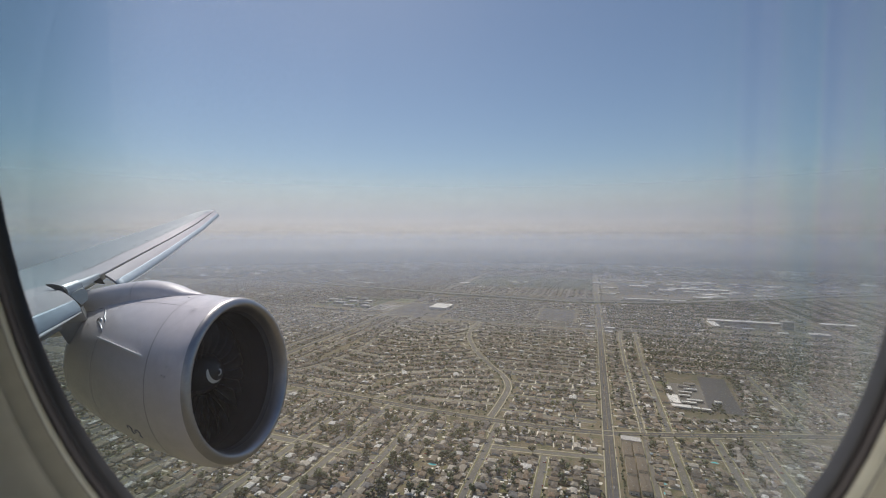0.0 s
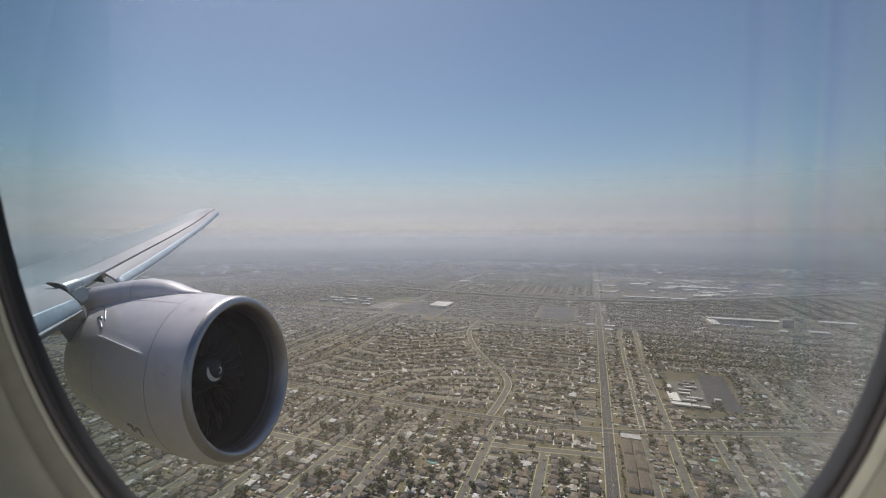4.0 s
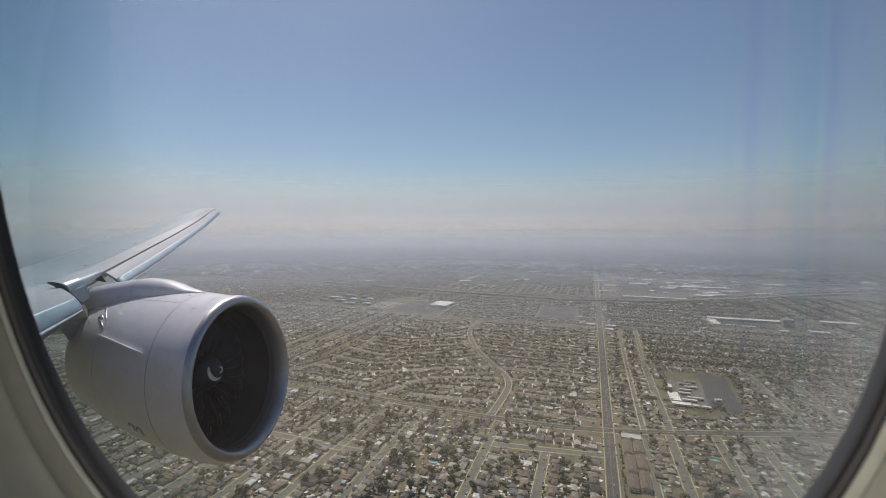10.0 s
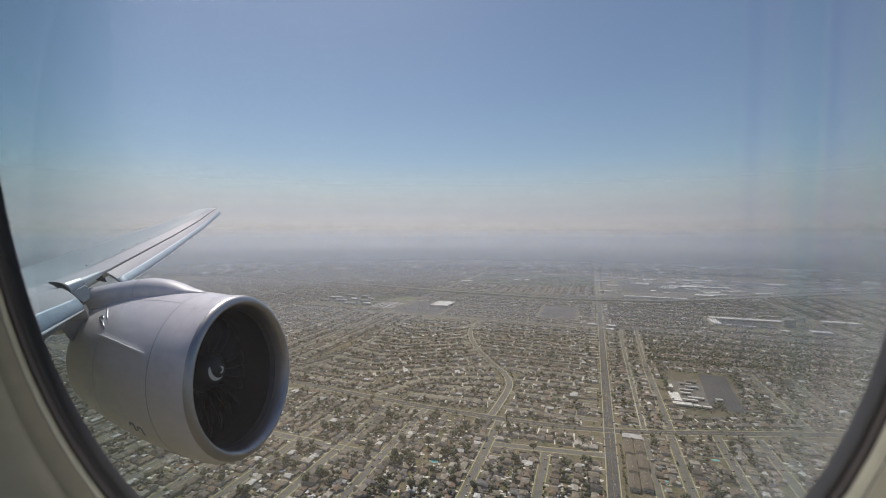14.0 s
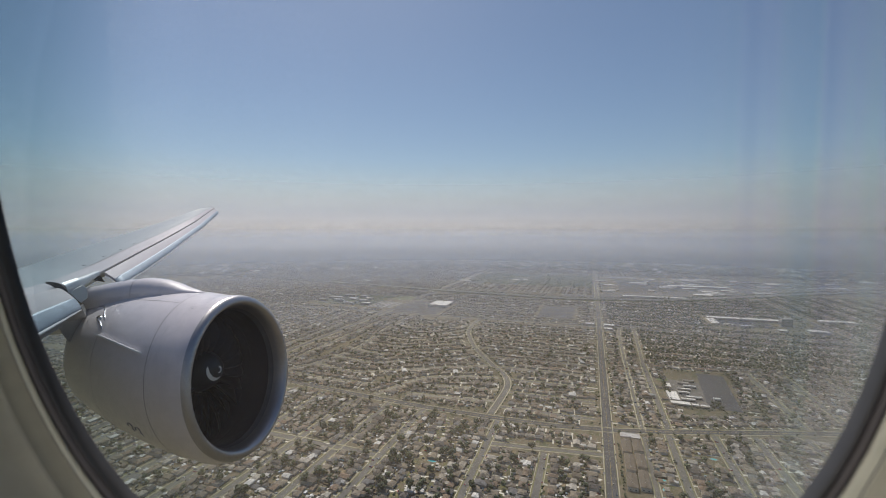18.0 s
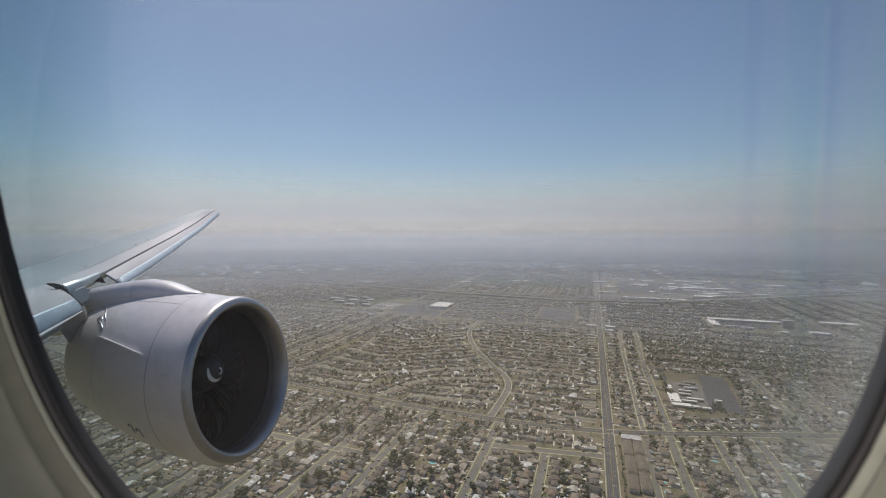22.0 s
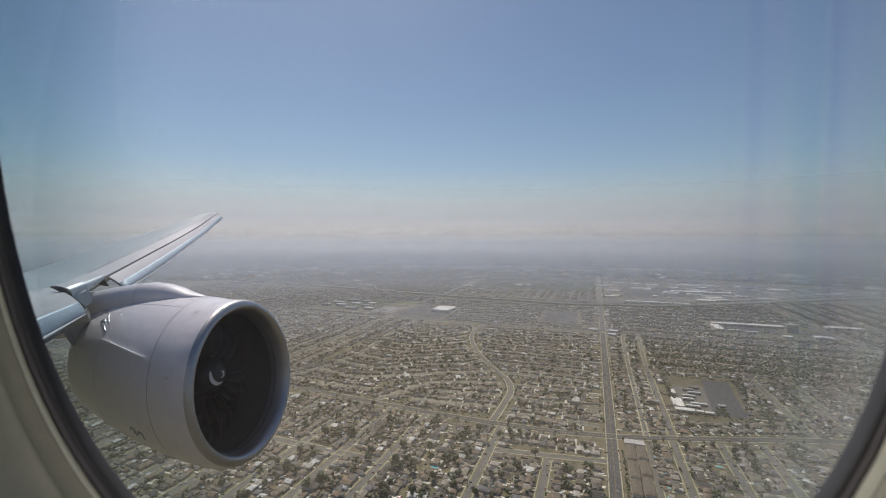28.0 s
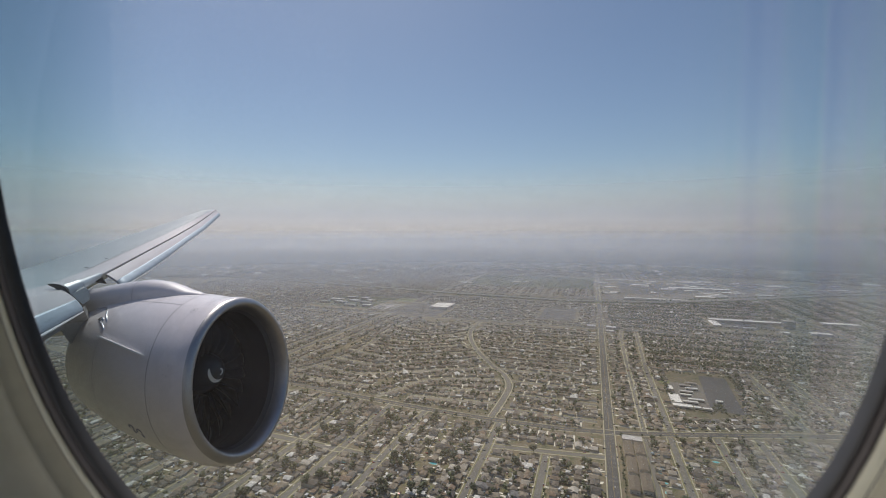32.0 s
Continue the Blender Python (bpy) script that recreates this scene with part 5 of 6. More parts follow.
houses, sheds, drives = Crowd(), Crowd(), Crowd()
far_rows = {k: [] for k in range(len(HOUSES))}
shed_rows, drive_rows, back_rows, clutter_rows, car_rows, lawn_rows, patio_rows, fence_rows = [], [], [], [], [], [], [], []
for i, (x, y, turn, pair) in enumerate(lots):
    k = random.randrange(len(HOUSES))
    s = 6.9 if pair else -6.9
    dx, dy = rot2(-0.13 * s, 0, turn)
    x, y = x + dx, y + dy
    jig = random.uniform(-0.03, 0.03)
    if i < NEAR:
        m = Matrix.Translation((x, y, 0)) @ Matrix.Rotation(turn + jig, 4, 'Z')
        if first_use[k]:
            house_kinds[k].matrix_basis = m
            first_use[k] = False
        else:
            copy_thing(house_kinds[k], m)
    else:
        pick = random.random()
        if pick < 0.05:
            far_rows[k].append((x, y, 0, turn + jig, random.uniform(0.95, 1.1), random.uniform(1.5, 2.0), random.uniform(1.5, 2.0)))
        elif pick < 0.97:
            far_rows[k].append((x, y, 0, turn + jig, random.uniform(0.8, 1.12), random.uniform(0.8, 1.15), random.uniform(0.9, 1.3)))
    depth = math.hypot(x, y)
    # drive at one side of the lot, shed or garage at its end
    if depth < 2600:
        dx, dy = rot2(s * 1.0, 0.0, turn)
        if random.random() < 0.85:
            drive_rows.append((x + dx, y + dy, 0.03, turn, random.uniform(0.8, 1.3), random.uniform(0.75, 1.0), 1))
        if random.random() < 0.5:
            gx, gy = rot2(s * 0.62, 13.5 + random.uniform(-1, 2), turn)
            shed_rows.append((x + gx, y + gy, 0, turn, random.uniform(0.8, 1.25), random.uniform(0.8, 1.3), random.uniform(0.8, 1.05)))
    if depth < 1500:
        for chance, u, v, across, deep in ((0.75, -1.5, -9.8, (5, 8), (3.0, 4.5)), (0.55, 1.5, 13.0, (5, 9), (4, 7))):
            if random.random() < chance:
                gx, gy = rot2(u * random.uniform(0.2, 1.2) * (1 if s > 0 else -1), v, turn)
                lawn_rows.append((x + gx, y + gy, 0.045, turn, random.uniform(*across), random.uniform(*deep), 1))
        if random.random() < 0.55:
            gx, gy = rot2(random.uniform(-4, 4), 8.5 + random.uniform(0, 3), turn)
            patio_rows.append((x + gx, y + gy, 0.06, turn, random.uniform(2.5, 5.5), random.uniform(2.2, 4.0), 1))
        if random.random() < 0.8:
            gx, gy = rot2(-s * 0.9, 12.0, turn)
            fence_rows.append((x + gx, y + gy, 0, turn, 1, random.uniform(0.8, 1.1), 1))
    if depth < 1900:
        for n_ in range(2):
            if random.random() < 0.75:
                gx, gy = rot2(random.uniform(-7, 7), random.uniform(6, 19), turn)
                clutter_rows.append((x + gx, y + gy, 0, turn + random.choice((0, 0, 0.4)), random.uniform(1.6, 5.0), random.uniform(1.6, 4.0), random.uniform(1.2, 2.5)))
        if i >= 420 and random.random() < 0.7:
            gx, gy = rot2(random.uniform(-6, 6), -14.0, turn) if random.random() < 0.5 else rot2(random.choice((-6.4, 6.4)), -7.0, turn)
            car_rows.append((x + gx, y + gy, 0.06, turn + (math.pi / 2 if abs(gx) > 9 else 0), 1, 1, 1))
    if depth < 3000 and random.random() < 0.35:
        gx, gy = rot2(random.uniform(-3.5, 3.5), 13.5 + random.uniform(-0.5, 2.0), turn)
        back_rows.append((x + gx, y + gy, 0, turn + math.pi * (i % 2), random.uniform(0.55, 0.75), random.uniform(0.55, 0.8), random.uniform(0.85, 1.1), random.randrange(len(HOUSES))))
    for back in (0, 1, 2, 3):
        if random.random() < (0.28, 0.52, 0.36, 0.28)[back]:
            tx, ty = rot2(random.uniform(-7, 7), (random.uniform(-13, -10), random.uniform(8, 18), random.uniform(10, 19), random.uniform(6, 16))[back], turn)
            r = random.choice((1.3, 1.7, 2.1, 2.6, 3.1, 3.8, 4.8, 6.2))
            (trees_near if i < 260 else trees_rows).append((x + tx, y + ty, r))

for k in range(len(HOUSES)):
    if first_use[k]:
        bpy.data.objects.remove(house_kinds[k])
    a = np.array(far_rows[k])
    if len(a):
        houses.add(far_house[k], *a.T)
houses.build("distant_houses", [roof_far, wall_far], "dense rows of single-storey houses with brown and grey roofs", "houses")
a = np.array(shed_rows + alley_sheds)
sheds.add(shed_shape, *a.T)
a = np.array(back_rows)
for k in range(len(HOUSES)):
    sheds.add(far_house[k], *a[a[:, 7] == k][:, :7].T)
sheds.build("back_garages", [roof_far, wall_far], "small garages, sheds and back houses behind the houses", "garages")
clutter, cars = Crowd(), Crowd()
clutter.add(Shape(boxed(-0.5, 0.5, -0.5, 0.5, 0, 1)), *np.array(clutter_rows).T)
clutter.build("yard_sheds", [clutter_paint], "small sheds and covered patios in the back yards", "sheds")
yards, patios, fences = Crowd(), Crowd(), Crowd()
yards.add(Shape(boxed(-0.5, 0.5, -0.5, 0.5, 0, 0.03)), *np.array(lawn_rows).T)
yards.build("yard_lawns", [yard_grass], "green and dry patches of lawn round the houses", "lawns")
patios.add(Shape(boxed(-0.5, 0.5, -0.5, 0.5, 0, 0.05)), *np.array(patio_rows).T)
patios.build("patio_slabs", [patio_concrete], "pale concrete patios behind the houses", "patios")
fences.add(Shape(boxed(-0.07, 0.07, -7.0, 7.0, 0, 1.8)), *np.array(fence_rows).T)
fences.build("yard_fences", [fence_wood], "brown and grey wooden fences between the yards", "fences")
bm = boxed(-2.2, 2.2, -0.9, 0.9, 0.25, 0.95)
loft([[(-1.7, -0.8, 0.95), (-1.7, 0.8, 0.95), (1.0, 0.8, 0.95), (1.0, -0.8, 0.95)], [(-1.2, -0.65, 1.45), (-1.2, 0.65, 1.45), (0.3, 0.65, 1.45), (0.3, -0.65, 1.45)]], caps=True, bm=bm)
cars.add(Shape(bm), *np.array(car_rows).T)
cars.build("parked_cars", [car_paint_far], "many small cars parked along distant streets", "cars")
drives.add(Shape(boxed(-1.2, 1.2, -13.0, 15.0, 0, 0.04)), *np.array(drive_rows).T)
drives.build("driveways", [drive_concrete], "pale concrete driveways between the houses", "driveways")

# near trees
crowns = [mesh_of("crown", crown_bm(60 + k, 9, 46, 2 if k < 3 else 1, (1.0, 0.9, 1.15, 1.0, 0.85, 1.3)[k]), leaf_near) for k in range(6)]
trunks = [mesh_of("trunk", trunk_bm(80 + k), bark) for k in range(3)]
tree_kinds = []
for k in range(6):
    t = empty("tree", Matrix.Identity(4), "leafy dark green yard tree", "tree", "trees of the district")
    part("trunk", trunks[k % 3], None, t)
    part("crown", crowns[k], None, t)
    tree_kinds.append(t)
cyp_bm = bmesh.new()
cr = random.Random(5)
for z in range(14):
    for a in range(5):
        q = 0.42 * (1 - (z / 15) ** 1.6)
        t = 1.2566 * a + z * 0.7
        made = bmesh.ops.create_icosphere(cyp_bm, subdivisions=1, radius=0.34)
        for v in made["verts"]:
            v.co = Vector((q * math.cos(t), q * math.sin(t), 0.5 + z * 0.33)) + v.co * cr.uniform(0.6, 1.2)
cypress = empty("cypress_tree", Matrix.Identity(4), "tall narrow dark cypress tree", "tree", "trees of the district")
part("trunk", trunks[0], None, cypress)
part("crown", mesh_of("crown", cyp_bm, leaf_near), None, cypress)
placed = [False] * 7
trees_near = [p for p in trees_near if all(abs(p[0] - x) > 8 or abs(p[1] - y) > 12 for x, y in POOLS) and off_road(p[0], p[1])]
for i, (x, y, r) in enumerate(trees_near[:300]):
    k = 6 if i % 19 == 7 else i % 6
    kind, size = (cypress, 2.4) if k == 6 else (tree_kinds[k], r)
    m = Matrix.Translation((x, y, 0)) @ Matrix.Rotation(i * 1.7, 4, 'Z')
    if placed[k]:
        kind = copy_thing(kind, m)
    else:
        kind.matrix_basis, placed[k] = m, True
    kind.scale = (size,) * 3
trees_rows += trees_near[300:]

# verge trees along the main roads, park trees
for line, off, step in ((cross_line, 13, 17), (curve_line, 11, 19), ([(30, 800), (30, 2300)], 16, 22)):
    for s in (1, -1):
        for p, q in zip(beside(line, s * off), beside(line, s * off)[1:]):
            k = 0
            length = math.hypot(q[0] - p[0], q[1] - p[1])
            while k < length:
                x, y = p[0] + (q[0] - p[0]) * k / length, p[1] + (q[1] - p[1]) * k / length
                if in_view(x, y):
                    trees_rows.append((x, y, random.uniform(1.6, 3.6)))
                k += step * random.uniform(0.7, 1.8)
for off in (-40, -33, 33, 42):
    for p, q in zip(beside(FREEWAY, off), beside(FREEWAY, off)[1:]):
        for k in range(int(math.dist(p, q) / 9)):
            t = random.random()
            x, y = p[0] + (q[0] - p[0]) * t, p[1] + (q[1] - p[1]) * t
            if in_view(x, y) and abs(x - 30) > 16 and random.random() < 0.8:
                trees_rows.append((x, y, random.uniform(2.5, 5.0)))
for x0, x1, y0, y1, count in ((150, 760, 2530, 2990, 260), (770, 2300, 2650, 3200, 420), (400, 720, 1650, 1850, 160), (300, 727, 2075, 2330, 170), (44, 727, 1640, 2060, 260), (750, 890, 1840, 1900, 20), (-790, -560, 1570, 1850, 60), (-760, 10, 2560, 3190, 2400), (44, 727, 1180, 2040, 200), (820, 1620, 1200, 2200, 300), (-1200, -800, 1600, 1920, 260), (-700, 0, 1560, 2200, 350)):
    for i in range(count):
        trees_rows.append((random.uniform(x0, x1), random.uniform(y0, y1), random.uniform(2.0, 4.6)))
mid, far = Crowd(), Crowd()
trees_rows = [p for p in trees_rows if math.hypot(p[0], p[1]) > 1700 or off_road(p[0], p[1])]
trees_rows = [p for p in trees_rows if all(abs(p[0] - x) > 7 or abs(p[1] - y) > 10 for x, y in POOLS)]
a = np.array(trees_rows)
dist = np.hypot(a[:, 0], a[:, 1])
for crowd, shapes, rows in ((mid, mid_tree, a[dist < 1500]), (far, far_tree, a[dist >= 1500])):
    pick = rng.integers(0, len(shapes), len(rows))
    for k in range(len(shapes)):
        q = rows[pick == k]
        zz = np.zeros(len(q))
        crowd.add(shapes[k], q[:, 0], q[:, 1], zz - 0.45 * q[:, 2], rng.uniform(0, 6.28, len(q)), q[:, 2], q[:, 2], q[:, 2] * rng.uniform(0.85, 1.2, len(q)))
mid.build("yard_trees", [leaf_far], "dark green trees between the houses", "trees")
far.build("distant_trees", [leaf_far], "dark tree crowns blending into the distant haze", "trees")


# the hazy town beyond the last streets
town, groves = Crowd(), Crowd()
count = 18000
reach = 3640 + 660 * rng.uniform(0, 1, count)
bearing = radians(YAW) + rng.uniform(-0.86, 0.86, count)
x, y = -np.sin(bearing) * reach, np.cos(bearing) * reach
ground_z, long_ = lie(reach), 1.1 - 0.72 * (reach - 3640) / 660
keep = rng.random(count) < 0.22
n_ = keep.sum()
sloped = bmesh.new()
loft([[(-0.5, -0.5, 0), (0.5, -0.5, 0), (0.5, 0.5, 0), (-0.5, 0.5, 0)], [(-0.5, -0.5, 0.45), (0.5, -0.5, 0.45), (0.5, 0.5, 1), (-0.5, 0.5, 1)]], caps=True, bm=sloped)
town.add(Shape(sloped), x[keep], y[keep], ground_z[keep] - 3, bearing[keep] + rng.normal(0, 0.12, n_), rng.uniform(14, 60, n_) * long_[keep], rng.uniform(14, 40, n_) * long_[keep], 4 + rng.uniform(7, 15, n_) * long_[keep])
for k in range(4):
    q = ~keep & (np.arange(count) % 4 == k)
    n_ = q.sum()
    groves.add(far_tree[k], x[q], y[q], ground_z[q] - 2.0, rng.uniform(0, 6.28, n_), rng.uniform(8, 34, n_) * long_[q], rng.uniform(8, 22, n_) * long_[q], rng.uniform(5, 10, n_) * long_[q])
town.build("distant_town", [town_roof], "pale roofs of the far town in the haze", "houses")
groves.build("distant_groves", [leaf_far], "dark groves of trees far off in the haze", "trees")


# ---- large buildings ----
def flat_building(name, label, x0, x1, y0, y1, h, roof_mat=None, group="", units=True, windows=0):
    cx, cy = (x0 + x1) / 2, (y0 + y1) / 2
    w, d = x1 - x0, y1 - y0
    e = empty(name, Matrix.Translation((cx, cy, 0)), label, "building", group)
    part("wall", boxed(-w / 2, w / 2, -d / 2, d / 2, 0, h - 0.3), wall_near, e)
    roof = part("roof", boxed(-w / 2 + 0.35, w / 2 - 0.35, -d / 2 + 0.35, d / 2 - 0.35, h - 0.3, h), roof_mat or flat_near, e)
    for a in ((-w / 2, w / 2, -d / 2, -d / 2 + 0.35), (-w / 2, w / 2, d / 2 - 0.35, d / 2), (-w / 2, -w / 2 + 0.35, -d / 2 + 0.35, d / 2 - 0.35), (w / 2 - 0.35, w / 2, -d / 2 + 0.35, d / 2 - 0.35)):
        part("parapet", boxed(*a, h - 0.3, h + 0.7), wall_near, e)
    r = random.Random(int(cx * 7 + cy))
    if units:
        for k in range(max(1, min(7, int(w * d / 400)))):
            ux, uy = r.uniform(-w / 2 + 2.5, w / 2 - 2.5), r.uniform(-d / 2 + 2.5, d / 2 - 2.5)
            part("roof_unit", boxed(ux - 1.3, ux + 1.3, uy - 1, uy + 1, h, h + 1.4), flat_near, roof)
    for k in range(windows):
        z = 1.0 + k * (h - 1.5) / windows
        part("window_band", boxed(-w / 2 + 1, w / 2 - 1, -d / 2 - 0.05, -d / 2 + 0.02, z, z + (h - 1.5) / windows * 0.5), window_dark, e)
        part("window_band", boxed(-w / 2 - 0.05, -w / 2 + 0.02, -d / 2 + 1, d / 2 - 1, z, z + (h - 1.5) / windows * 0.5), window_dark, e)
    return e


def gabled_building(name, label, x0, x1, y0, y1, h, rise, group):
    """A long low building under a hipped shingle roof, with vents on it."""
    w, d = x1 - x0, y1 - y0
    e = empty(name, Matrix.Translation(((x0 + x1) / 2, (y0 + y1) / 2, 0)), label, "building", group)
    part("wall", boxed(-w / 2, w / 2, -d / 2, d / 2, 0, h - 0.1), wall_near, e)
    bm = bmesh.new()
    gable(bm, -w / 2, w / 2, -d / 2, d / 2, h, rise, 2.5)
    roof = part("roof", bm, brown_shingle, e)
    r = random.Random(int(x0 * 3 + y0))
    for k in range(3):
        ux, uy = (r.uniform(-w / 2 + 4, w / 2 - 4), 0) if w > d else (0, r.uniform(-d / 2 + 4, d / 2 - 4))
        part("roof_vent", boxed(ux - 0.5, ux + 0.5, uy - 0.5, uy + 0.5, h + rise - 0.3, h + rise + 0.5), flat_near, roof)
    count = 5 if w > d else 2
    for k in range(count):
        wx = -w / 2 + w * (k + 0.5) / count
        part("window", boxed(wx - 0.9, wx + 0.9, -d / 2 - 0.04, -d / 2 + 0.02, 1.0, 2.2), window_dark, e)
    return e


# dark yards of the works and the green of the park, beyond the freeway
tagged(part("works_yard", strip(beside(FREEWAY[3:8], 140), 215, 0.05), street_asphalt), "grey asphalt yards along the freeway", "yard", kind="structure")
tagged(part("works_yard", strip([(150, 2725), (760, 2725)], 540, 0.04), asphalt), "grey asphalt yards between the warehouses", "yard", kind="structure")
tagged(part("works_yard", strip([(770, 2930), (2600, 2930)], 560, 0.04), asphalt), "grey asphalt yards between the warehouses", "yard", kind="structure")
tagged(part("park_lawn", strip([(-755, 2875), (8, 2875)], 625, 0.04), park_grass), "dark green park with many trees", "park", kind="structure")
# athletic field, its school, and the round tank by it
tagged(part("track_infield", strip([(-1500, 1010), (-1500, 1140)], 74, 0.09), dirt), "bare brown athletic field", "field", kind="structure")
oval_track = [(-1500 + 46 * math.cos(t), 1075 + 78 * math.sin(t)) for t in [6.2832 * i / 40 for i in range(41)]]
tagged(part("running_track", strip(oval_track, 8, 0.12), material("track_clay", plain((0.36, 0.20, 0.13), 0.1, 0.8), 0.95)), "reddish oval running track", "track", kind="structure")
tagged(part("ball_field", strip([(-1420, 1115), (-1330, 1115)], 70, 0.08), lawn), "dry green playing field", "field", kind="structure")
for k, (x0, x1, y0, y1) in enumerate(((-1440, -1400, 1000, 1020), (-1390, -1350, 1000, 1014), (-1390, -1362, 1025, 1050), (-1345, -1310, 1020, 1036), (-1340, -1300, 995, 1010), (-1290, -1250, 1000, 1030), (-1285, -1250, 1060, 1100), (-1300, -1262, 1115, 1135))):
    flat_building("school_building", "two-storey school block with a flat roof", x0, x1, y0, y1, 8, white_roof if k in (0, 2, 3) else None, "school blocks", True, 2)
tank = empty("water_tank", Matrix.Translation((-1214, 784, 0)), "round covered water tank with a tan roof", "tank")
for name, prof, mat in (("tank_wall", [(0, 17.0), (7, 17.0)], concrete), ("tank_roof", [(7, 17.4), (7.4, 17.4), (8.6, 0.05)], material("tank_roofing", plain((0.62, 0.50, 0.36), 0.1, 0.85), 0.8))):
    part(name, loft([[(r * math.cos(6.2832 * i / 48), r * math.sin(6.2832 * i / 48), z) for i in range(48)] for z, r in prof]), mat, tank)
# school: pale roofs in rows beside a dark playground
tagged(part("playground", strip([(237, 896), (258, 1106)], 53, 0.09), dark_asphalt), "dark sealed asphalt school playground", "playground", kind="structure")
tagged(part("schoolyard", strip([(183, 888), (187, 1042)], 72, 0.06), street_asphalt), "worn grey yard between the school blocks", "yard", kind="structure")
tagged(part("school_lawn", strip([(152, 1030), (152, 1052)], 22, 0.085), lawn), "small dry green lawn beside the school", "lawn", kind="structure")
for x0, x1, y0, y1, m in ((147, 166, 908, 956, white_roof), (147, 180, 889, 904, white_roof), (182, 194, 890, 900, white_roof), (196, 211, 889, 898, white_roof), (168, 194, 917, 925, white_roof),
                          (180, 208, 932, 940, white_roof), (170, 190, 955, 963, white_roof), (150, 162, 980, 1004, white_roof), (172, 196, 975, 982, white_roof), (186, 210, 996, 1003, None),
                          (178, 200, 1014, 1021, None), (192, 214, 1032, 1039, None), (228, 240, 936, 944, white_roof)):
    flat_building("school_building", "low school classroom block with a pale flat roof", x0, x1, y0, y1, 4.5, m, "school blocks", False, 1)
tagged(part("campus_lawn", strip([(-1195, 1770), (-905, 1770)], 280, 0.05), park_grass), "dark green grounds round the campus blocks", "lawn", kind="structure")
tagged(part("campus_field", strip([(-890, 1880), (-800, 1880)], 110, 0.05), lawn), "dry green sports field beside the campus", "field", kind="structure")
tagged(part("bare_field", strip([(-890, 1345), (-835, 1345)], 80, 0.06), dirt), "bare tan playing field among the houses", "field", kind="structure")
# big store and car park far off
flat_building("store_building", "large white-roofed store beside a wide car park", -655, -575, 1705, 1815, 9, white_roof)
tagged(part("car_park", strip([(-785, 1690), (-570, 1690)], 270, 0.11), asphalt), "wide grey car park round the store", "car park", kind="structure")
tagged(part("car_park", strip([(-190, 1760), (-60, 1760)], 240, 0.11), asphalt), "grey car park beyond the houses", "car park", kind="structure")
for k in range(7):
    x = -890 + 16 * k
    e = empty("carport", Matrix.Translation((x, 1670, 0)), "long pale carport roof on thin posts", "carport", "carports in rows")
    part("roof", boxed(-4, 4, -70, 70, 3.4, 3.9), flat_near, e)
    for y in (-60, -30, 0, 30, 60):
        part("post", boxed(-0.2, 0.2, y - 0.2, y + 0.2, 0, 3.4), concrete, e)
rk = random.Random(3)
for x, y, w, d in ((-1120, 1850, 60, 22), (-1040, 1840, 40, 26), (-1150, 1765, 70, 24), (-1060, 1770, 46, 30), (-985, 1790, 36, 24), (-970, 1715, 50, 18), (-1090, 1700, 60, 20), (-930, 1660, 44, 22), (-1010, 1645, 56, 18), (-1170, 1690, 40, 20)):
    flat_building("school_building", "distant campus block with a flat roof", x - w / 2, x + w / 2, y - d / 2, y + d / 2, rk.uniform(6, 11), white_roof if rk.random() < 0.35 else None, "campus blocks", True, 2)
# shopping centre and office tower
flat_building("shopping_centre", "long low shopping centre with a pale roof", 408, 650, 1795, 1825, 8, white_roof)
flat_building("shopping_wing", "low shop wing with a pale roof", 398, 424, 1695, 1785, 7, white_roof)
tagged(part("car_park", strip([(430, 1742), (590, 1742)], 92, 0.11), dark_asphalt), "dark car park before the shops", "car park", kind="structure")
flat_building("office_tower", "dark square office tower with window bands", 614, 646, 1735, 1760, 27, None, "", True, 8)
for x0, x1, y0, y1 in ((574, 600, 1640, 1662), (436, 470, 1690, 1704), (482, 520, 1682, 1696), (660, 715, 1655, 1685)):
    flat_building("shop_building", "low shop with a pale roof", x0, x1, y0, y1, 6, white_roof if x0 != 482 else None, "shops by the car park")
flat_building("warehouse", "long white-roofed metal warehouse building", 770, 875, 1848, 1882, 6, white_roof, "warehouses")
tagged(part("car_park", strip([(660, 1700), (724, 1700)], 120, 0.11), asphalt), "grey car park beside the tower", "car park", kind="structure")
# long flats between the avenue and the back street
flat_building("shop_building", "flat grey-roofed shop at the avenue's crossing", 48, 77, 716, 733, 5, None, "corner shops")
for x0, x1, y0, y1 in ((49, 61, 668, 711), (64.5, 77, 676, 711), (50, 62, 618, 662), (65, 77, 630, 668), (49, 61, 576, 611), (64.5, 76.5, 580, 622)):
    gabled_building("apartment_building", "long low brown-roofed flats beside the avenue", x0, x1, y0, y1, 5.0 + (y1 - y0) * 0.01, 1.2, "flats by the avenue")
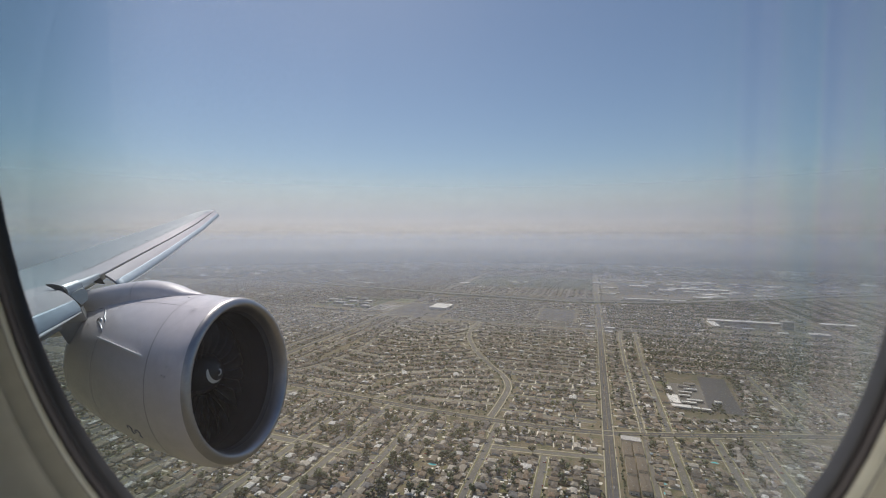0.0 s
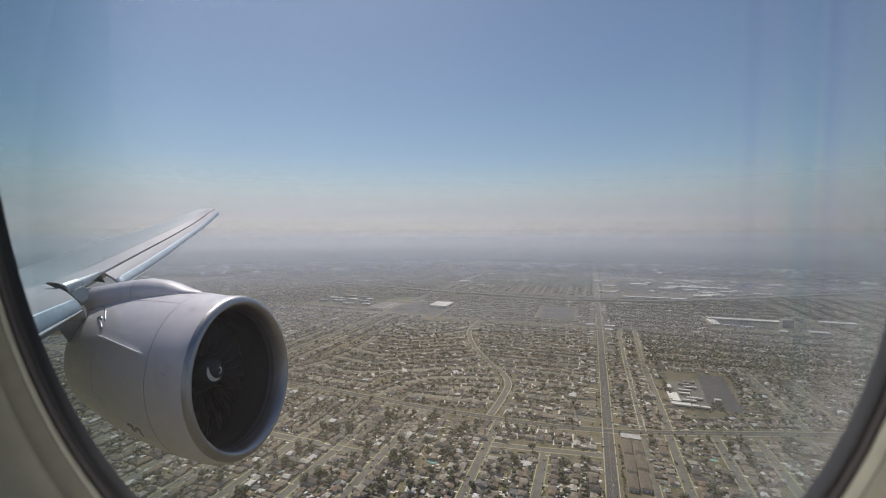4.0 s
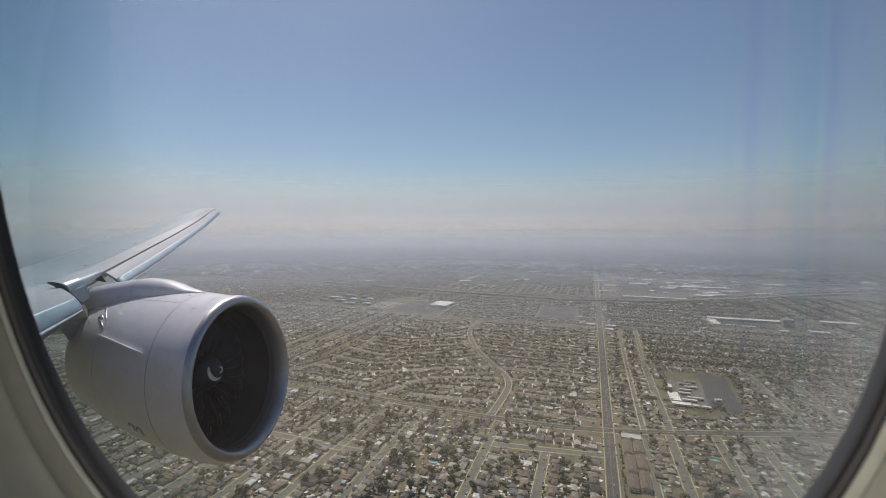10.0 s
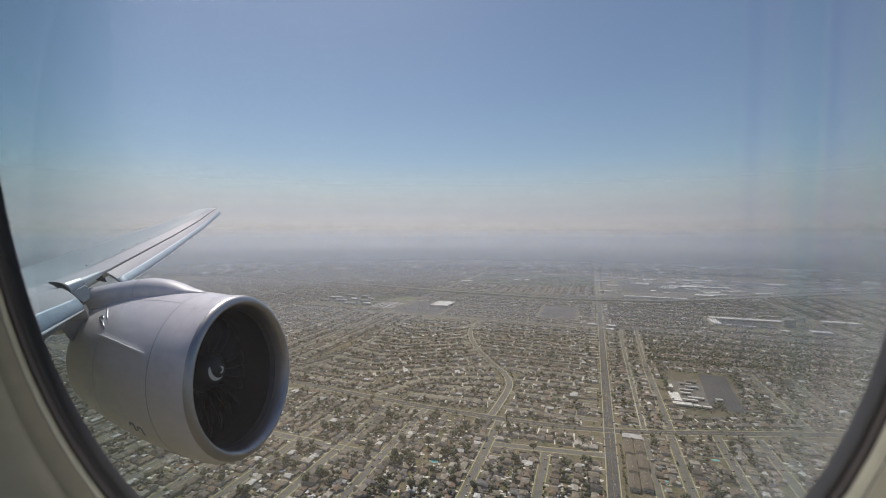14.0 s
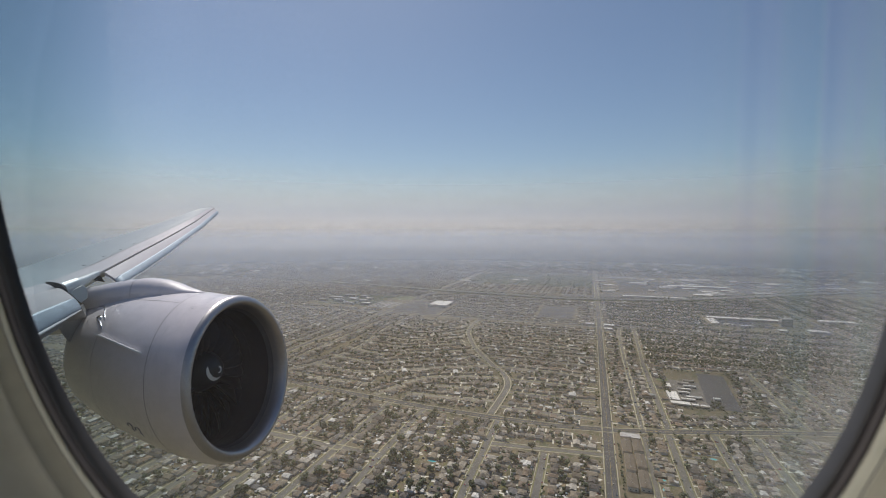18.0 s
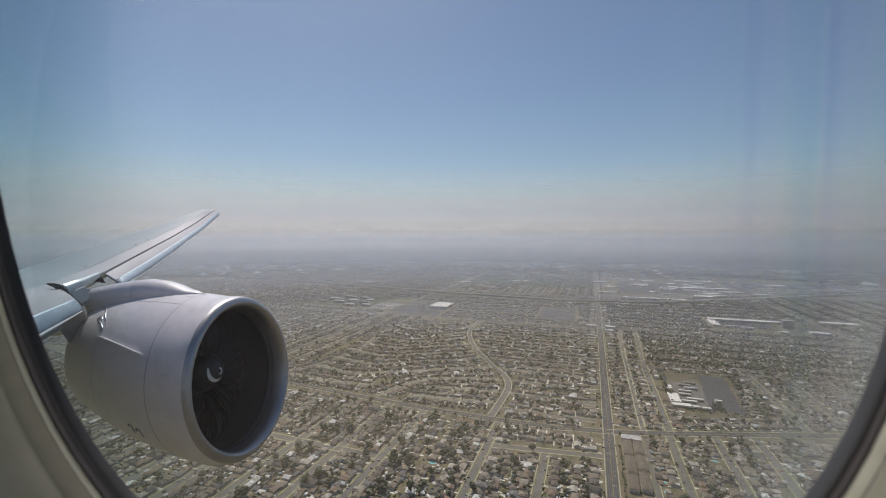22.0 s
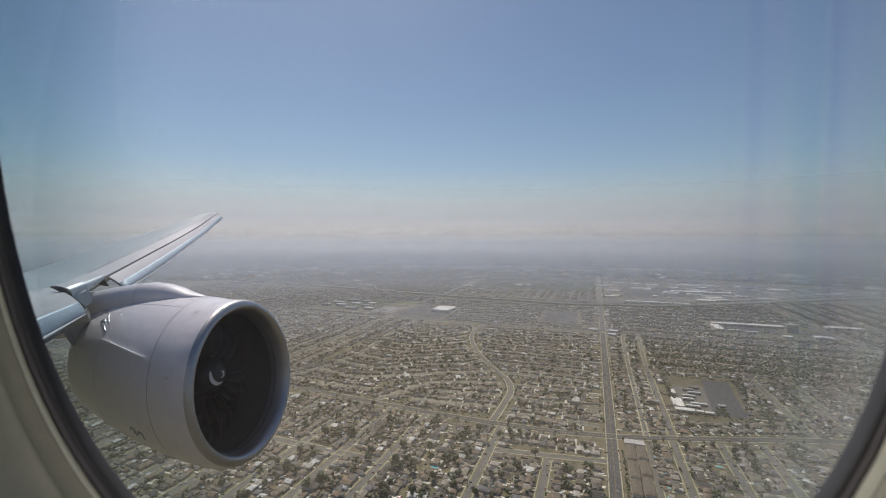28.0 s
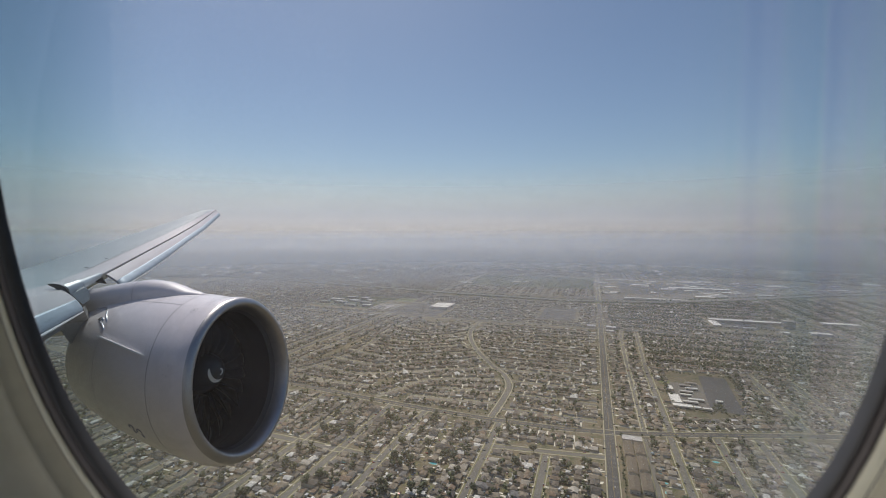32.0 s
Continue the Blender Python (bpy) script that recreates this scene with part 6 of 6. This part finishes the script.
# warehouses beyond the freeway
flat_building("warehouse", "very long white-roofed warehouse", 150, 425, 2262, 2290, 6, white_roof, "warehouses")
flat_building("warehouse", "long white-roofed metal warehouse building", 420, 720, 2740, 2790, 6.5, white_roof, "warehouses")
rw = random.Random(11)
for k in range(190):
    x, y = rw.uniform(80, 2500), rw.uniform(2230, 3180)
    if y - np.interp(x, FW_X, FW_Y) < 75 or math.hypot(x, y) > 3560:
        continue
    w, d = rw.uniform(22, 95), rw.uniform(16, 44)
    if any(abs(x - p) < (w + q) / 2 + 6 and abs(y - s) < (d + t) / 2 + 6 for p, q, s, t in ((287, 290, 2276, 40), (570, 300, 2765, 50))):
        continue
    flat_building("warehouse", "distant flat-roofed pale grey warehouse", x - w / 2, x + w / 2, y - d / 2, y + d / 2, rw.uniform(4, 6.5), white_roof if rw.random() < 0.4 else None, "warehouses", False)
for k in range(150):
    x, y = rw.uniform(-3200, 2600), rw.uniform(2300, 4600)
    if abs(np.interp(x, FW_X, FW_Y) - y) < 80 or math.hypot(x, y) > 3560:
        continue
    w, d = rw.uniform(25, 90), rw.uniform(20, 45)
    flat_building("warehouse", "distant flat-roofed pale grey warehouse", x - w / 2, x + w / 2, y - d / 2, y + d / 2, rw.uniform(4, 6.5), white_roof if rw.random() < 0.45 else None, "warehouses", False)
# corner shops at the crossings
for x0, x1, y0, y1 in ((-14, 14, 1548, 1580), (46, 80, 1548, 1572), (46, 70, 1490, 1512)):
    flat_building("shop_building", "small flat-roofed shop at a street crossing", x0, x1, y0, y1, 4.6, None, "corner shops", True)

# ---- pools ----
def pool(x, y, turn, size):
    m = Matrix.Translation((x, y, 0)) @ Matrix.Rotation(turn, 4, 'Z')
    e = empty("swimming_pool", m, "small turquoise back-yard swimming pool with pale coping", "pool", "back-yard pools")
    pts = lambda k, z: [(k * size * (1 + 0.12 * math.cos(2 * t)) * math.cos(t), k * size * 0.55 * (1 + 0.15 * math.sin(t + 0.6)) * math.sin(t), z) for t in [6.283 * i / 28 for i in range(28)]]
    part("coping", loft([pts(1.25, 0.05), pts(1.22, 0.14), pts(1.0, 0.14), pts(1.0, 0.04)]), concrete, e)
    bm = bmesh.new()
    bm.faces.new([bm.verts.new(p) for p in pts(1.01, 0.10)])
    part("pool_water", bm, water, e)


for x, y in POOLS:
    pool(x, y, (x * 7) % 3, 4.2 + (y % 3) * 0.5)


# ---- cars ----
def car_kind():
    e = empty("car", Matrix.Identity(4), "small parked or waiting car on the street", "car", "cars on the streets")
    rings = []
    for x, w, z0, z1 in ((-2.2, 0.7, 0.45, 0.75), (-2.1, 0.86, 0.3, 0.92), (-1.2, 0.9, 0.28, 0.98), (0.9, 0.9, 0.28, 0.95), (2.0, 0.84, 0.3, 0.78), (2.2, 0.66, 0.42, 0.62)):
        rings.append([(x, -w, z0), (x, -w, z1 - 0.12), (x, -w * 0.9, z1), (x, w * 0.9, z1), (x, w, z1 - 0.12), (x, w, z0)])
    part("body", loft(rings, caps=True), car_paint, e)
    rings = [[(-1.75, -0.75, 0.92), (-1.75, 0.75, 0.92), (1.0, 0.75, 0.92), (1.0, -0.75, 0.92)], [(-1.2, -0.62, 1.42), (-1.2, 0.62, 1.42), (0.25, 0.62, 1.42), (0.25, -0.62, 1.42)]]
    part("cabin_glass", loft(rings, caps=True), car_glass, e)
    part("roof", boxed(-1.2, 0.25, -0.62, 0.62, 1.42, 1.47), car_paint, e)
    wb = bmesh.new()
    bmesh.ops.create_cone(wb, cap_ends=True, segments=10, radius1=0.32, radius2=0.32, depth=0.2)
    bmesh.ops.rotate(wb, verts=wb.verts, matrix=Matrix.Rotation(math.pi / 2, 3, 'X'))
    me = mesh_of("wheel", wb, rubber)
    for x in (-1.35, 1.35):
        for y in (-0.82, 0.82):
            part("wheel", me, None, e, "", False, Matrix.Translation((x, y, 0.32)))
    return e


car = car_kind()
spots = []
rc = random.Random(9)
for y in (560, 588, 612, 640, 668, 690, 715, 742, 820, 860, 905, 970, 1040, 1100, 1180, 1290):
    lane = rc.choice((-5.2, -1.8, 1.8, 5.2, 8.7, -8.7))
    spots.append((30 + lane, y + rc.uniform(-6, 6), 90 if lane > 0 else -90, 0.10))
for x in (-460, -390, -250, -90, 110, 160, 290, 390):
    spots.append((x, float(np.interp(x, [p[0] for p in cross_line], [p[1] for p in cross_line])) + rc.choice((-3, 3)), 5, 0.09))
for i, (x, y, turn, pair) in enumerate(lots[:420]):
    if i % 5 == 0:
        dx, dy = rot2(rc.choice((-6.4, 6.4)), -7.5, turn)
        spots.append((x + dx, y + dy, math.degrees(turn) + 90, 0.07))
    elif i % 7 == 3:
        dx, dy = rot2(rc.uniform(-5, 5), -14.2, turn)
        spots.append((x + dx, y + dy, math.degrees(turn), 0.06))
for i, (x, y, a, z) in enumerate(spots):
    m = pose(x, y, z, 0, 0, a)
    if i:
        copy_thing(car, m)
    else:
        car.matrix_basis = m

# ---- haze and distance ----
def curtain(name, radius, top, mat, label):
    pts = []
    for i in range(65):
        a = radians(YAW) + radians(-68 + 136 * i / 64)
        pts.append((-math.sin(a) * radius, math.cos(a) * radius))
    bm = loft([[(x, y, z) for x, y in pts] for z in (0.0, 60.0, 120.0, top)], closed=False)
    return tagged(part(name, bm, mat, None, "", True), label, "backdrop", kind="structure")


# tinted sheets imitate the haze: warm close by, bluer further out, pale last
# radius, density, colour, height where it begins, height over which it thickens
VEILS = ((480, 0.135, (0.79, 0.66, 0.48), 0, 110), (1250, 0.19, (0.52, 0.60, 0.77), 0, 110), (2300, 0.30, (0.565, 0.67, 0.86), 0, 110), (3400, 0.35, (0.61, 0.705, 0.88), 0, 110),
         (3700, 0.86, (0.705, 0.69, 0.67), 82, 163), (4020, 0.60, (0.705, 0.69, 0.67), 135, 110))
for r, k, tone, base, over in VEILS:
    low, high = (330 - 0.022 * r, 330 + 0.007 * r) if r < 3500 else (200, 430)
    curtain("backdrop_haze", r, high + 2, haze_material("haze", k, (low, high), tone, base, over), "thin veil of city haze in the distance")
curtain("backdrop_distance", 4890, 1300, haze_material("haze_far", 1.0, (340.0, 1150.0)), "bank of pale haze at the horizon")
